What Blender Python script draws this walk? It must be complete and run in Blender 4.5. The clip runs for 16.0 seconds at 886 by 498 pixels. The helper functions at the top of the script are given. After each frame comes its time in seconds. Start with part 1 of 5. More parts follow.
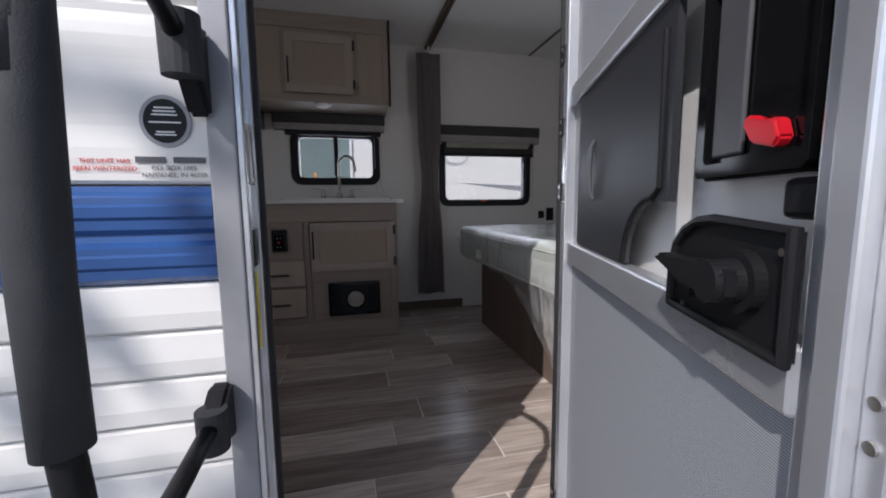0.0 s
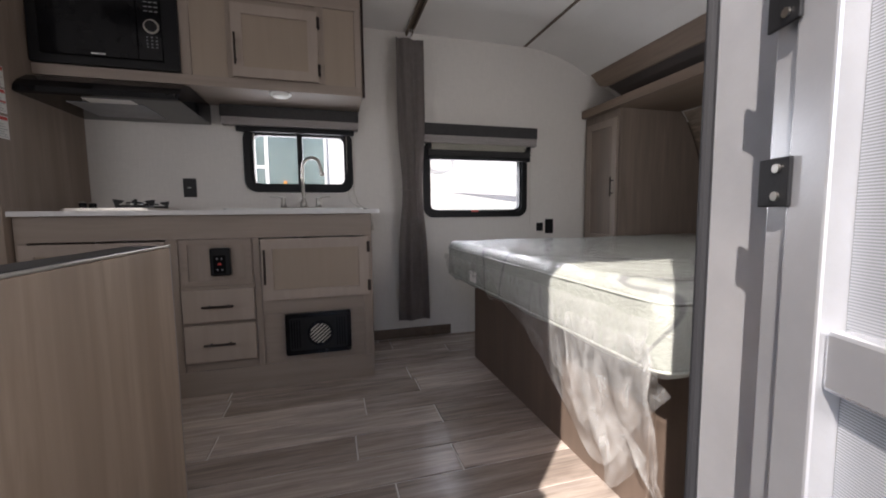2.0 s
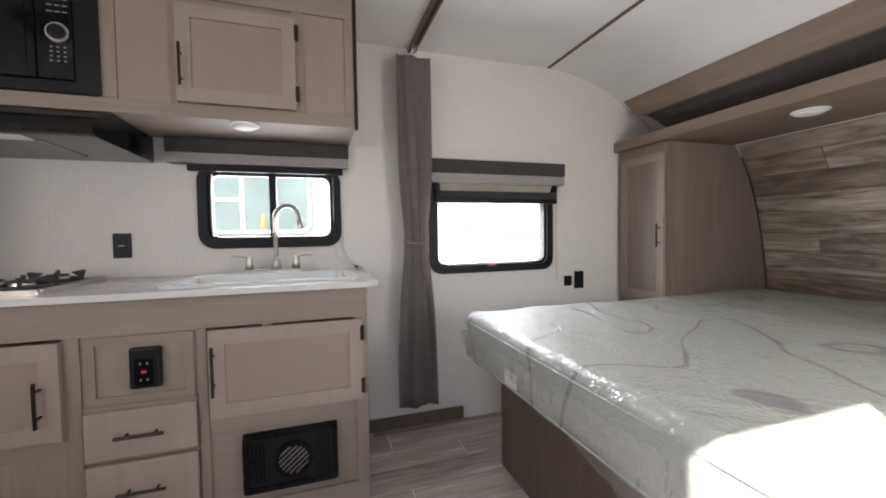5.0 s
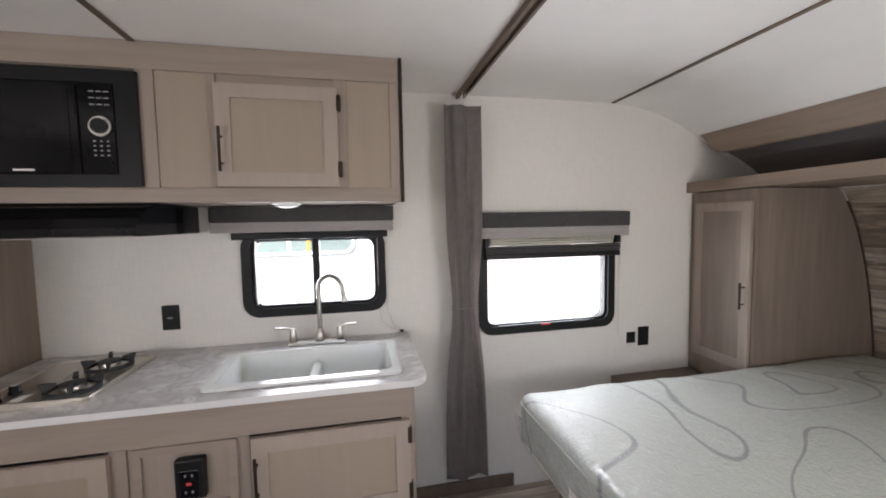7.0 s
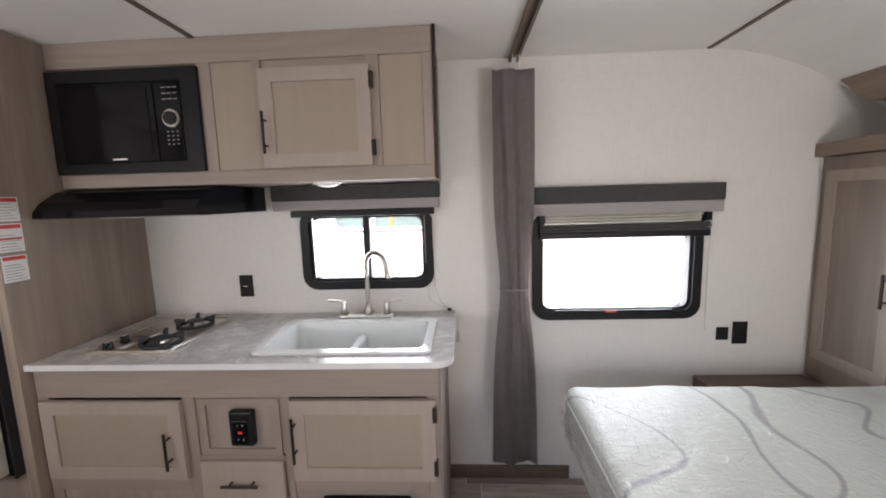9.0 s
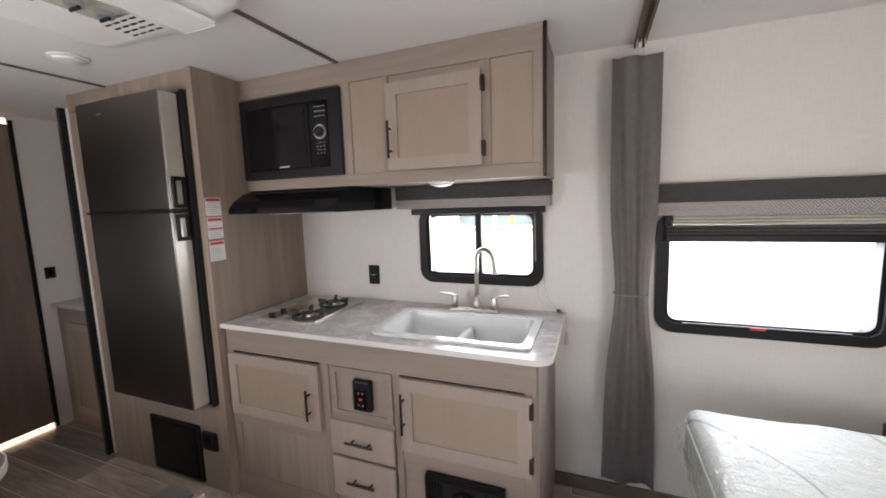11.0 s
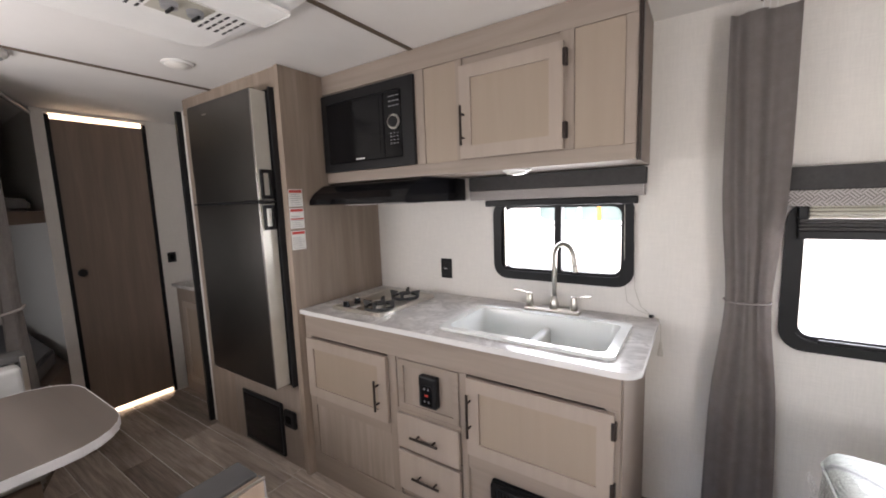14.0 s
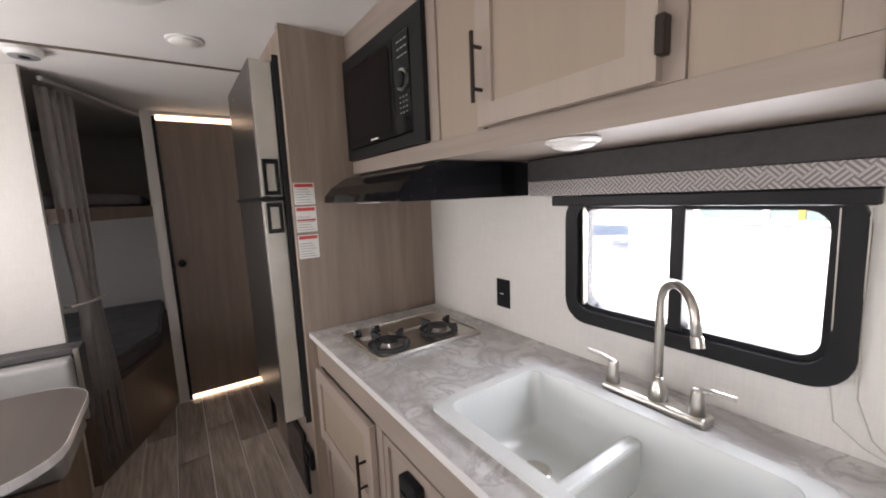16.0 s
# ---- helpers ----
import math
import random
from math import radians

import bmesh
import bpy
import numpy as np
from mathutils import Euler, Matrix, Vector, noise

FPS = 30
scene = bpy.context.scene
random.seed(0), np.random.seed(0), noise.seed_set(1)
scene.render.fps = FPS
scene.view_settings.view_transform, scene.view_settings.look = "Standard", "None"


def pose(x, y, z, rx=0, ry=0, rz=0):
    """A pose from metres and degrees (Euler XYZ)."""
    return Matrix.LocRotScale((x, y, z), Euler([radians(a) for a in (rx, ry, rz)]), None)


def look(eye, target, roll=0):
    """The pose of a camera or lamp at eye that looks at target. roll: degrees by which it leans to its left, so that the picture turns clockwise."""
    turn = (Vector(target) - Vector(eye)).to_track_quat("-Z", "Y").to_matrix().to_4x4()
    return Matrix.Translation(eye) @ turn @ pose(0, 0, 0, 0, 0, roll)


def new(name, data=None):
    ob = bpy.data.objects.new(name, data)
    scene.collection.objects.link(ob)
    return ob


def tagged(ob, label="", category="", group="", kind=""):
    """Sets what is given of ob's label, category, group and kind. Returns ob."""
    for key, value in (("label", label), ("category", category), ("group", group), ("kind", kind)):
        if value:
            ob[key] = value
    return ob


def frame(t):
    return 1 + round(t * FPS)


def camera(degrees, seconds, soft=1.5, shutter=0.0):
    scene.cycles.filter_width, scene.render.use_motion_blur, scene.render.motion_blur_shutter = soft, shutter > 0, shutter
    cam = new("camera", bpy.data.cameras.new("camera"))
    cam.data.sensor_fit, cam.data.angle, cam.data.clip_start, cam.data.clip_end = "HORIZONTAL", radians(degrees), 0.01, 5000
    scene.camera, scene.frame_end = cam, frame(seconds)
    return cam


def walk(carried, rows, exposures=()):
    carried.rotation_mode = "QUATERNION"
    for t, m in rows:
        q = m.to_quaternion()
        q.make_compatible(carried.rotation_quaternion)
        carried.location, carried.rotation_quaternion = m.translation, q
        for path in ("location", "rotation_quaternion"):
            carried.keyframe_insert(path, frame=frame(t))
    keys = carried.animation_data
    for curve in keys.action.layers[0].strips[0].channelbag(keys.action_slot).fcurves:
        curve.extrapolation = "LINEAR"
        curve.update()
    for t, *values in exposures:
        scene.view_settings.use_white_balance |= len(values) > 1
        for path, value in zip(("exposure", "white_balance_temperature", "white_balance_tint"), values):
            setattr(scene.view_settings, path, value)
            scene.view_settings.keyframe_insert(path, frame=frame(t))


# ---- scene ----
cam = camera(97.6, 16.0, soft=1.9)
METRES, EYE, TILT, LEAN, TURN = 2.9, 0.90, 0.0, 0.0, -13.4
ROWS = [
    (0.0, 0.0, 0.0, 0.0, -0.07, -6.6, 0.61),
    (0.5, 0.0001, 0.0246, -0.0024, -2.24, -6.04, 0.52),
    (1.0, -0.0056, 0.0701, -0.0047, -2.92, -5.67, 0.59),
    (1.5, -0.0041, 0.1302, 0.0034, -2.92, -5.44, 0.67),
    (2.0, -0.0048, 0.1644, 0.0005, -2.61, -5.06, 0.66),
    (2.5, -0.0154, 0.1979, 0.0034, -2.51, -4.63, 0.71),
    (3.0, -0.0381, 0.2556, 0.0305, -3.21, -4.07, 0.65),
    (3.5, -0.0493, 0.2856, 0.0492, -4.84, -3.47, 0.67),
    (6.0, -0.0396, 0.4109, 0.1428, -3.48, -1.95, 0.91),
    (6.5, -0.0532, 0.4217, 0.1967, -1.28, -2.58, 0.94),
    (7.0, -0.0561, 0.4256, 0.2072, 1.29, -3.9, 1.02),
    (7.5, -0.0483, 0.4362, 0.2084, 4.25, -5.73, 1.19),
    (8.0, -0.0226, 0.4523, 0.2106, 7.41, -7.01, 1.34),
    (10.5, 0.0656, 0.4653, 0.2066, 30.87, -6.94, 1.84),
    (11.0, 0.0646, 0.4621, 0.2068, 34.88, -6.84, 1.87),
    (11.5, 0.0617, 0.4627, 0.2047, 38.1, -6.77, 1.93),
    (12.0, 0.0583, 0.4672, 0.2028, 40.79, -6.7, 1.94),
    (12.5, 0.0572, 0.4736, 0.2012, 42.63, -6.71, 1.94),
    (13.0, 0.06, 0.477, 0.2001, 43.98, -6.72, 1.98),
    (13.5, 0.0602, 0.4784, 0.1994, 45.17, -6.82, 1.97),
    (14.0, 0.0532, 0.4963, 0.1977, 46.8, -7.03, 1.99),
    (14.5, 0.0249, 0.5514, 0.1986, 49.2, -7.4, 2.07),
    (15.0, -0.012, 0.6142, 0.201, 53.46, -7.75, 2.15),
    (15.5, -0.0332, 0.6883, 0.2019, 60.09, -7.8, 2.27),
    (16.0, -0.0443, 0.7603, 0.2014, 68.64, -7.81, 2.39),
]
walk(cam, [(t, pose(0, 0, EYE, TILT, LEAN, TURN) @ pose(METRES * x, METRES * y, METRES * z, 90 + pitch, roll, yaw)) for t, x, y, z, yaw, pitch, roll in ROWS],
     exposures=[(0.0, -0.2, 5900, 16), (0.5, 0.08, 6050, 16), (1.0, 0.12, 6050, 16), (1.5, 0.65, 6250, 17), (2.0, 0.9, 6350, 17), (2.5, 1.12, 6450, 17), (3.0, 1.45, 6450, 15), (3.5, 1.65, 6450, 15), (6.0, 1.95, 6400, 15), (8.0, 2.05, 6400, 15), (10.5, 2.15, 6450, 16), (12.5, 2.3, 6500, 16), (14.0, 2.4, 6500, 16), (15.0, 2.5, 6500, 16), (16.0, 2.4, 6500, 17)])

# ---- world, sun, fill lamps for the sky ----
SUN_AZ, SUN_EL = radians(44.5), radians(42)   # the way the light travels, from +x towards +y, and its height
world = bpy.data.worlds.new("World")
scene.world = world
world.use_nodes = True
wn = world.node_tree
sky = wn.nodes.new("ShaderNodeTexSky")
sky.sky_type, sky.sun_disc = "NISHITA", False
sky.sun_elevation, sky.sun_rotation = SUN_EL, radians(225.5)
wn.nodes["Background"].inputs[1].default_value = 0.15
wn.links.new(sky.outputs[0], wn.nodes["Background"].inputs[0])
sun = new("sun", bpy.data.lights.new("sun", "SUN"))
sun.data.energy, sun.data.angle, sun.data.color = 4.8, radians(0.5), (1.0, 0.93, 0.82)
way = Vector((math.cos(SUN_AZ) * math.cos(SUN_EL), math.sin(SUN_AZ) * math.cos(SUN_EL), -math.sin(SUN_EL)))
sun.matrix_world = look((-8, -8, 9), Vector((-8, -8, 9)) + way)


def fill_lamp(name, eye, target, w, h, power, colour):
    lamp = new(name, bpy.data.lights.new(name, "AREA"))
    lamp.data.shape, lamp.data.size, lamp.data.size_y = "RECTANGLE", w, h
    lamp.data.energy, lamp.data.color = power, colour
    lamp.matrix_world = look(eye, target)
    return lamp


fill_lamp("sky_fill", (-0.09, 3.34, 1.26), (-0.09, 0, 1.26), 0.56, 0.32, 1.7, (0.93, 0.97, 1.0))
fill_lamp("sky_fill", (1.17, 3.34, 1.1), (1.17, 0, 1.1), 0.66, 0.34, 3.4, (0.93, 0.97, 1.0))
# Added fill: lamps just inside the solid door wall, where two windows are assumed.
fill_lamp("sky_fill", (-1.3, 0.79, 1.35), (-0.8, 3.2, 2.0), 1.2, 0.48, 5.4, (1.0, 0.98, 0.95))
fill_lamp("sky_fill", (1.45, 0.79, 1.2), (0.2, 3.2, 1.75), 0.9, 0.5, 5.3, (1.0, 0.98, 0.95))
# Added fill for the lower bunk; no window is built behind this one.
fill_lamp("sky_fill", (-3.3, 0.79, 0.98), (-3.3, 3.2, 0.9), 0.7, 0.4, 0.4, (0.93, 0.97, 1.0))

# ---- materials ----


def node_mat(name):
    m = bpy.data.materials.new(name)
    m.use_nodes = True
    nt = m.node_tree
    return m, nt, nt.nodes["Principled BSDF"]


def mixed(nt, fac, a, b):
    n = nt.nodes.new("ShaderNodeMix")
    n.data_type = "RGBA"
    nt.links.new(fac, n.inputs[0])
    for i, c in ((6, a), (7, b)):
        if isinstance(c, tuple):
            n.inputs[i].default_value = (*c, 1)
        else:
            nt.links.new(c, n.inputs[i])
    return n.outputs[2]


def coords(nt, scale, jitter=False):
    tc = nt.nodes.new("ShaderNodeTexCoord")
    mp = nt.nodes.new("ShaderNodeMapping")
    mp.inputs["Scale"].default_value = scale
    nt.links.new(tc.outputs["Object"], mp.inputs[0])
    if jitter:
        oi = nt.nodes.new("ShaderNodeObjectInfo")
        mul = nt.nodes.new("ShaderNodeMath")
        mul.operation = "MULTIPLY"
        mul.inputs[1].default_value = 37.0
        nt.links.new(oi.outputs["Random"], mul.inputs[0])
        nt.links.new(mul.outputs[0], mp.inputs["Location"])
    return mp.outputs[0]


def noise_tex(nt, vec, scale, detail=5.0, rough=0.6, distort=0.0):
    n = nt.nodes.new("ShaderNodeTexNoise")
    n.inputs["Scale"].default_value = scale
    n.inputs["Detail"].default_value = detail
    n.inputs["Roughness"].default_value = rough
    n.inputs["Distortion"].default_value = distort
    nt.links.new(vec, n.inputs["Vector"])
    return n.outputs[0]


def ramp(nt, fac, lo, hi):
    n = nt.nodes.new("ShaderNodeMapRange")
    n.inputs[1].default_value, n.inputs[2].default_value = lo, hi
    nt.links.new(fac, n.inputs[0])
    return n.outputs[0]


def bump(nt, bsdf, height, strength, dist=0.002):
    b = nt.nodes.new("ShaderNodeBump")
    b.inputs["Strength"].default_value, b.inputs["Distance"].default_value = strength, dist
    nt.links.new(height, b.inputs["Height"])
    nt.links.new(b.outputs[0], bsdf.inputs["Normal"])


def plain(name, colour, rough=0.5, metal=0.0, vary=0.12, scale=9.0, bumps=0.05, coat=0.0, spec=0.5):
    m, nt, p = node_mat(name)
    v = coords(nt, (1, 1, 1))
    f = ramp(nt, noise_tex(nt, v, scale), 0.3, 0.7)
    nt.links.new(mixed(nt, f, tuple(c * (1 - vary) for c in colour), tuple(min(1, c * (1 + vary)) for c in colour)), p.inputs["Base Color"])
    p.inputs["Roughness"].default_value, p.inputs["Metallic"].default_value = rough, metal
    p.inputs["Coat Weight"].default_value = coat
    p.inputs["Specular IOR Level"].default_value = spec
    if bumps:
        bump(nt, p, noise_tex(nt, v, scale * 25, 3), bumps)
    return m


def wood(name, light, dark, grain="z", rough=0.45, jitter=True, tone=0.35):
    """Printed wood: long streaks along the grain, broad cathedral tone over them, darker specks."""
    m, nt, p = node_mat(name)
    s1 = {"x": (1.2, 17, 17), "y": (17, 1.2, 17), "z": (17, 17, 1.2)}[grain]
    s2 = {"x": (0.5, 5, 5), "y": (5, 0.5, 5), "z": (5, 5, 0.5)}[grain]
    fine = ramp(nt, noise_tex(nt, coords(nt, s1, jitter), 1.5, 5, 0.6, 0.5), 0.22, 0.68)
    broad = ramp(nt, noise_tex(nt, coords(nt, s2, jitter), 1.3, 3, 0.5, 0.6), 0.3, 0.7)
    mid = tuple((a * (1 - tone) + b * tone) for a, b in zip(light, dark))
    base = mixed(nt, broad, light, mid)
    nt.links.new(mixed(nt, fine, dark, base), p.inputs["Base Color"])
    nt.links.new(ramp(nt, fine, -2.0, 2.5), p.inputs["Roughness"])
    p.inputs["Roughness"].default_value = rough
    bump(nt, p, fine, 0.12, 0.001)
    return m


def plank_mat(name, tones, grain, rough, contrast=0.5, blotch=(0.72, 1.1)):
    """Planks told apart by a tone of their own, streaked along the grain."""
    m, nt, p = node_mat(name)
    oi = nt.nodes.new("ShaderNodeObjectInfo")
    cr = nt.nodes.new("ShaderNodeValToRGB")
    cr.color_ramp.elements[0].color, cr.color_ramp.elements[1].color = (*tones[0], 1), (*tones[-1], 1)
    for i, c in enumerate(tones[1:-1], 1):
        e = cr.color_ramp.elements.new(i / (len(tones) - 1))
        e.color = (*c, 1)
    nt.links.new(oi.outputs["Random"], cr.inputs[0])
    s1 = {"x": (1.6, 30, 30), "y": (30, 1.6, 30)}[grain]
    s2 = {"x": (1.1, 7, 7), "y": (6, 1.7, 12)}[grain]
    fine = ramp(nt, noise_tex(nt, coords(nt, s1, True), 2.0, 7, 0.7, 0.5), 0.28, 0.72)
    broad = ramp(nt, noise_tex(nt, coords(nt, s2, True), 1.6, 4, 0.6, 1.0), 0.3, 0.75)
    dk = nt.nodes.new("ShaderNodeMix")
    dk.data_type, dk.blend_type = "RGBA", "MULTIPLY"
    dk.inputs[0].default_value = 1.0
    nt.links.new(cr.outputs[0], dk.inputs[6])
    c2 = mixed(nt, fine, (1 - contrast,) * 3, (1.15, 1.13, 1.1))
    c3 = mixed(nt, broad, (blotch[0], blotch[0] * 0.97, blotch[0] * 0.94), (blotch[1],) * 3)
    mm = nt.nodes.new("ShaderNodeMix")
    mm.data_type, mm.blend_type = "RGBA", "MULTIPLY"
    mm.inputs[0].default_value = 1.0
    nt.links.new(c2, mm.inputs[6])
    nt.links.new(c3, mm.inputs[7])
    nt.links.new(mm.outputs[2], dk.inputs[7])
    nt.links.new(dk.outputs[2], p.inputs["Base Color"])
    p.inputs["Roughness"].default_value = rough
    bump(nt, p, fine, 0.2, 0.001)
    return m


def wallpaper(name, colour):
    """Vinyl-faced wall board with a fine woven print."""
    m, nt, p = node_mat(name)
    v = coords(nt, (1, 1, 1))
    a = noise_tex(nt, coords(nt, (90, 90, 6)), 3, 3)
    b = noise_tex(nt, coords(nt, (6, 6, 90)), 3, 3)
    add = nt.nodes.new("ShaderNodeMath")
    add.operation = "ADD"
    nt.links.new(a, add.inputs[0])
    nt.links.new(b, add.inputs[1])
    f = ramp(nt, add.outputs[0], 0.75, 1.25)
    broad = ramp(nt, noise_tex(nt, v, 1.8), 0.3, 0.7)
    lo = mixed(nt, broad, tuple(c * 0.90 for c in colour), tuple(c * 0.94 for c in colour))
    nt.links.new(mixed(nt, f, lo, colour), p.inputs["Base Color"])
    p.inputs["Roughness"].default_value = 0.55
    bump(nt, p, f, 0.08, 0.001)
    return m


def marble(name):
    m, nt, p = node_mat(name)
    v = coords(nt, (1.0, 1.3, 1.0))
    cloud = ramp(nt, noise_tex(nt, v, 5.0, 5, 0.6, 0.8), 0.36, 0.64)
    vein = noise_tex(nt, v, 6.5, 6, 0.6, 1.1)
    sub = nt.nodes.new("ShaderNodeMath")
    sub.operation = "SUBTRACT"
    sub.inputs[1].default_value = 0.5
    nt.links.new(vein, sub.inputs[0])
    ab = nt.nodes.new("ShaderNodeMath")
    ab.operation = "ABSOLUTE"
    nt.links.new(sub.outputs[0], ab.inputs[0])
    line = ramp(nt, ab.outputs[0], 0.0, 0.05)
    c = mixed(nt, cloud, (0.44, 0.42, 0.405), (0.72, 0.70, 0.68))
    nt.links.new(mixed(nt, line, (0.42, 0.40, 0.385), c), p.inputs["Base Color"])
    p.inputs["Roughness"].default_value = 0.28
    return m


def quilt(name):
    """Quilted white ticking with grey scroll lines, under clear plastic film."""
    m, nt, p = node_mat(name)
    v = coords(nt, (1, 1, 1))
    n = noise_tex(nt, v, 1.55, 1.0, 0.4, 0.35)
    mul = nt.nodes.new("ShaderNodeMath")
    mul.operation = "MULTIPLY"
    mul.inputs[1].default_value = 7.0
    nt.links.new(n, mul.inputs[0])
    pp = nt.nodes.new("ShaderNodeMath")
    pp.operation = "PINGPONG"
    pp.inputs[1].default_value = 0.5
    nt.links.new(mul.outputs[0], pp.inputs[0])
    line = ramp(nt, pp.outputs[0], 0.015, 0.05)
    nt.links.new(mixed(nt, line, (0.26, 0.27, 0.26), (0.455, 0.48, 0.435)), p.inputs["Base Color"])
    p.inputs["Roughness"].default_value = 0.5
    p.inputs["Coat Weight"].default_value = 1.0
    p.inputs["Coat Roughness"].default_value = 0.07
    w = noise_tex(nt, coords(nt, (5, 9, 9)), 3.0, 5, 0.6, 1.5)
    bump(nt, p, w, 0.45, 0.012)
    fold = noise_tex(nt, coords(nt, (7, 4, 7)), 2.2, 4, 0.55, 2.5)
    tri = nt.nodes.new("ShaderNodeMath")
    tri.operation = "PINGPONG"
    tri.inputs[1].default_value = 0.11
    nt.links.new(fold, tri.inputs[0])
    cb = nt.nodes.new("ShaderNodeBump")
    cb.inputs["Strength"].default_value, cb.inputs["Distance"].default_value = 1.0, 0.07
    nt.links.new(tri.outputs[0], cb.inputs["Height"])
    nt.links.new(cb.outputs[0], p.inputs["Coat Normal"])
    return m


def film_mat(name, opacity=0.45):
    m, nt, p = node_mat(name)
    p.inputs["Base Color"].default_value = (0.82, 0.83, 0.82, 1)
    p.inputs["Roughness"].default_value = 0.16
    w = noise_tex(nt, coords(nt, (14, 14, 4)), 2.5, 5, 0.6, 1.0)
    nt.links.new(ramp(nt, w, 0.24, 1.5), p.inputs["Alpha"])
    bump(nt, p, w, 0.6, 0.01)
    return m


def screen_mat(name):
    """Insect screen: fine dark-grey weave that half covers what lies behind."""
    m, nt, p = node_mat(name)
    wv = nt.nodes.new("ShaderNodeTexWave")
    wv.bands_direction = "Z"
    wv.inputs["Scale"].default_value = 170.0
    nt.links.new(coords(nt, (1, 1, 1)), wv.inputs["Vector"])
    p.inputs["Base Color"].default_value = (0.37, 0.38, 0.40, 1)
    p.inputs["Roughness"].default_value = 0.6
    nt.links.new(ramp(nt, wv.outputs[1], -1.1, 1.35), p.inputs["Alpha"])
    return m


def glass(name, tint=(1, 1, 1), alpha=0.08):
    m, nt, p = node_mat(name)
    p.inputs["Base Color"].default_value = (*tint, 1)
    p.inputs["Roughness"].default_value = 0.03
    p.inputs["Alpha"].default_value = alpha
    return m


def weave(name):
    """Grey fabric with a basket of short diagonal strokes."""
    m, nt, p = node_mat(name)
    v = coords(nt, (1, 1, 1))
    mp = nt.nodes.new("ShaderNodeMapping")
    mp.inputs["Rotation"].default_value = (0, radians(45), 0)
    nt.links.new(v, mp.inputs[0])
    ck = nt.nodes.new("ShaderNodeTexChecker")
    ck.inputs["Scale"].default_value = 38.0
    nt.links.new(mp.outputs[0], ck.inputs[0])
    waves = []
    for d in ("X", "Z"):
        w = nt.nodes.new("ShaderNodeTexWave")
        w.bands_direction = d
        w.inputs["Scale"].default_value = 36.0
        nt.links.new(mp.outputs[0], w.inputs[0])
        waves.append(w.outputs[1])
    mx = nt.nodes.new("ShaderNodeMix")
    nt.links.new(ck.outputs[1], mx.inputs[0])
    nt.links.new(waves[0], mx.inputs[2])
    nt.links.new(waves[1], mx.inputs[3])
    nt.links.new(mixed(nt, mx.outputs[0], (0.17, 0.155, 0.15), (0.46, 0.43, 0.42)), p.inputs["Base Color"])
    p.inputs["Roughness"].default_value = 0.9
    return m


def glow(name, colour, strength):
    m, nt, p = node_mat(name)
    p.inputs["Base Color"].default_value = (*colour, 1)
    p.inputs["Emission Color"].default_value = (*colour, 1)
    p.inputs["Emission Strength"].default_value = strength
    return m


WALL = wallpaper("wall_vinyl", (0.72, 0.69, 0.65))
CEIL = plain("ceiling_board", (0.78, 0.76, 0.74), 0.6, vary=0.03, scale=3)
CAB = wood("cabinet_wood", (0.325, 0.268, 0.226), (0.24, 0.193, 0.16), "x")
CABV = wood("cabinet_wood_upright", (0.33, 0.272, 0.23), (0.235, 0.188, 0.155), "z")
DOORW = wood("cabinet_door_wood", (0.375, 0.312, 0.266), (0.32, 0.262, 0.22), "z")
INSET = wood("cabinet_inset_wood", (0.33, 0.266, 0.21), (0.295, 0.235, 0.183), "z", tone=0.3)
TALL = wood("tall_panel_wood", (0.40, 0.32, 0.26), (0.215, 0.166, 0.13), "z", tone=0.75)
DARKW = wood("dark_wood", (0.185, 0.137, 0.108), (0.105, 0.076, 0.058), "z", tone=0.5)
BATHW = wood("bath_door_wood", (0.27, 0.206, 0.166), (0.18, 0.134, 0.105), "z", tone=0.6)
SHELFW = wood("shelf_front_wood", (0.30, 0.225, 0.17), (0.165, 0.12, 0.09), "y", tone=0.7)
COVE_SHADE = wood("cove_shade", (0.05, 0.038, 0.033), (0.026, 0.02, 0.018), "y")
DARKWY = wood("dark_wood_lengthwise", (0.17, 0.126, 0.0918), (0.0884, 0.0626, 0.0462), "y", tone=0.6)
PALEW = wood("pale_panel_wood", (0.44, 0.345, 0.265), (0.255, 0.19, 0.14), "z", tone=0.85)
TABLEW = wood("table_wood", (0.13, 0.106, 0.09), (0.07, 0.057, 0.048), "x", tone=0.4)
FLOORM = plank_mat("floor_plank", [(0.30, 0.25, 0.222), (0.62, 0.54, 0.48), (0.41, 0.348, 0.306), (0.70, 0.62, 0.56), (0.51, 0.44, 0.388)], "x", 0.26, 0.45, (0.74, 1.2))
HEADM = plank_mat("headboard_plank", [(0.20, 0.15, 0.115), (0.50, 0.42, 0.35), (0.32, 0.25, 0.195), (0.66, 0.58, 0.50), (0.55, 0.47, 0.395), (0.38, 0.30, 0.235)], "y", 0.6, 0.45, (0.24, 1.3))
CLOSW = wood("closet_wood", (0.28, 0.225, 0.185), (0.165, 0.13, 0.105), "z", tone=0.75)
PLANKV = wood("plank_panel_wood", (0.40, 0.335, 0.285), (0.235, 0.188, 0.155), "z", tone=0.8)
GROUT = plain("plank_joint", (0.66, 0.62, 0.575), 0.7)
COUNTER = marble("counter_laminate")
EDGE = plain("counter_edge", (0.68, 0.67, 0.66), 0.35, vary=0.05)
SINKM = plain("sink_white", (0.70, 0.715, 0.69), 0.22, vary=0.02, bumps=0.0, coat=0.4)
STEEL = plain("brushed_nickel", (0.58, 0.55, 0.5), 0.28, 1.0, 0.06, 30, 0.03)
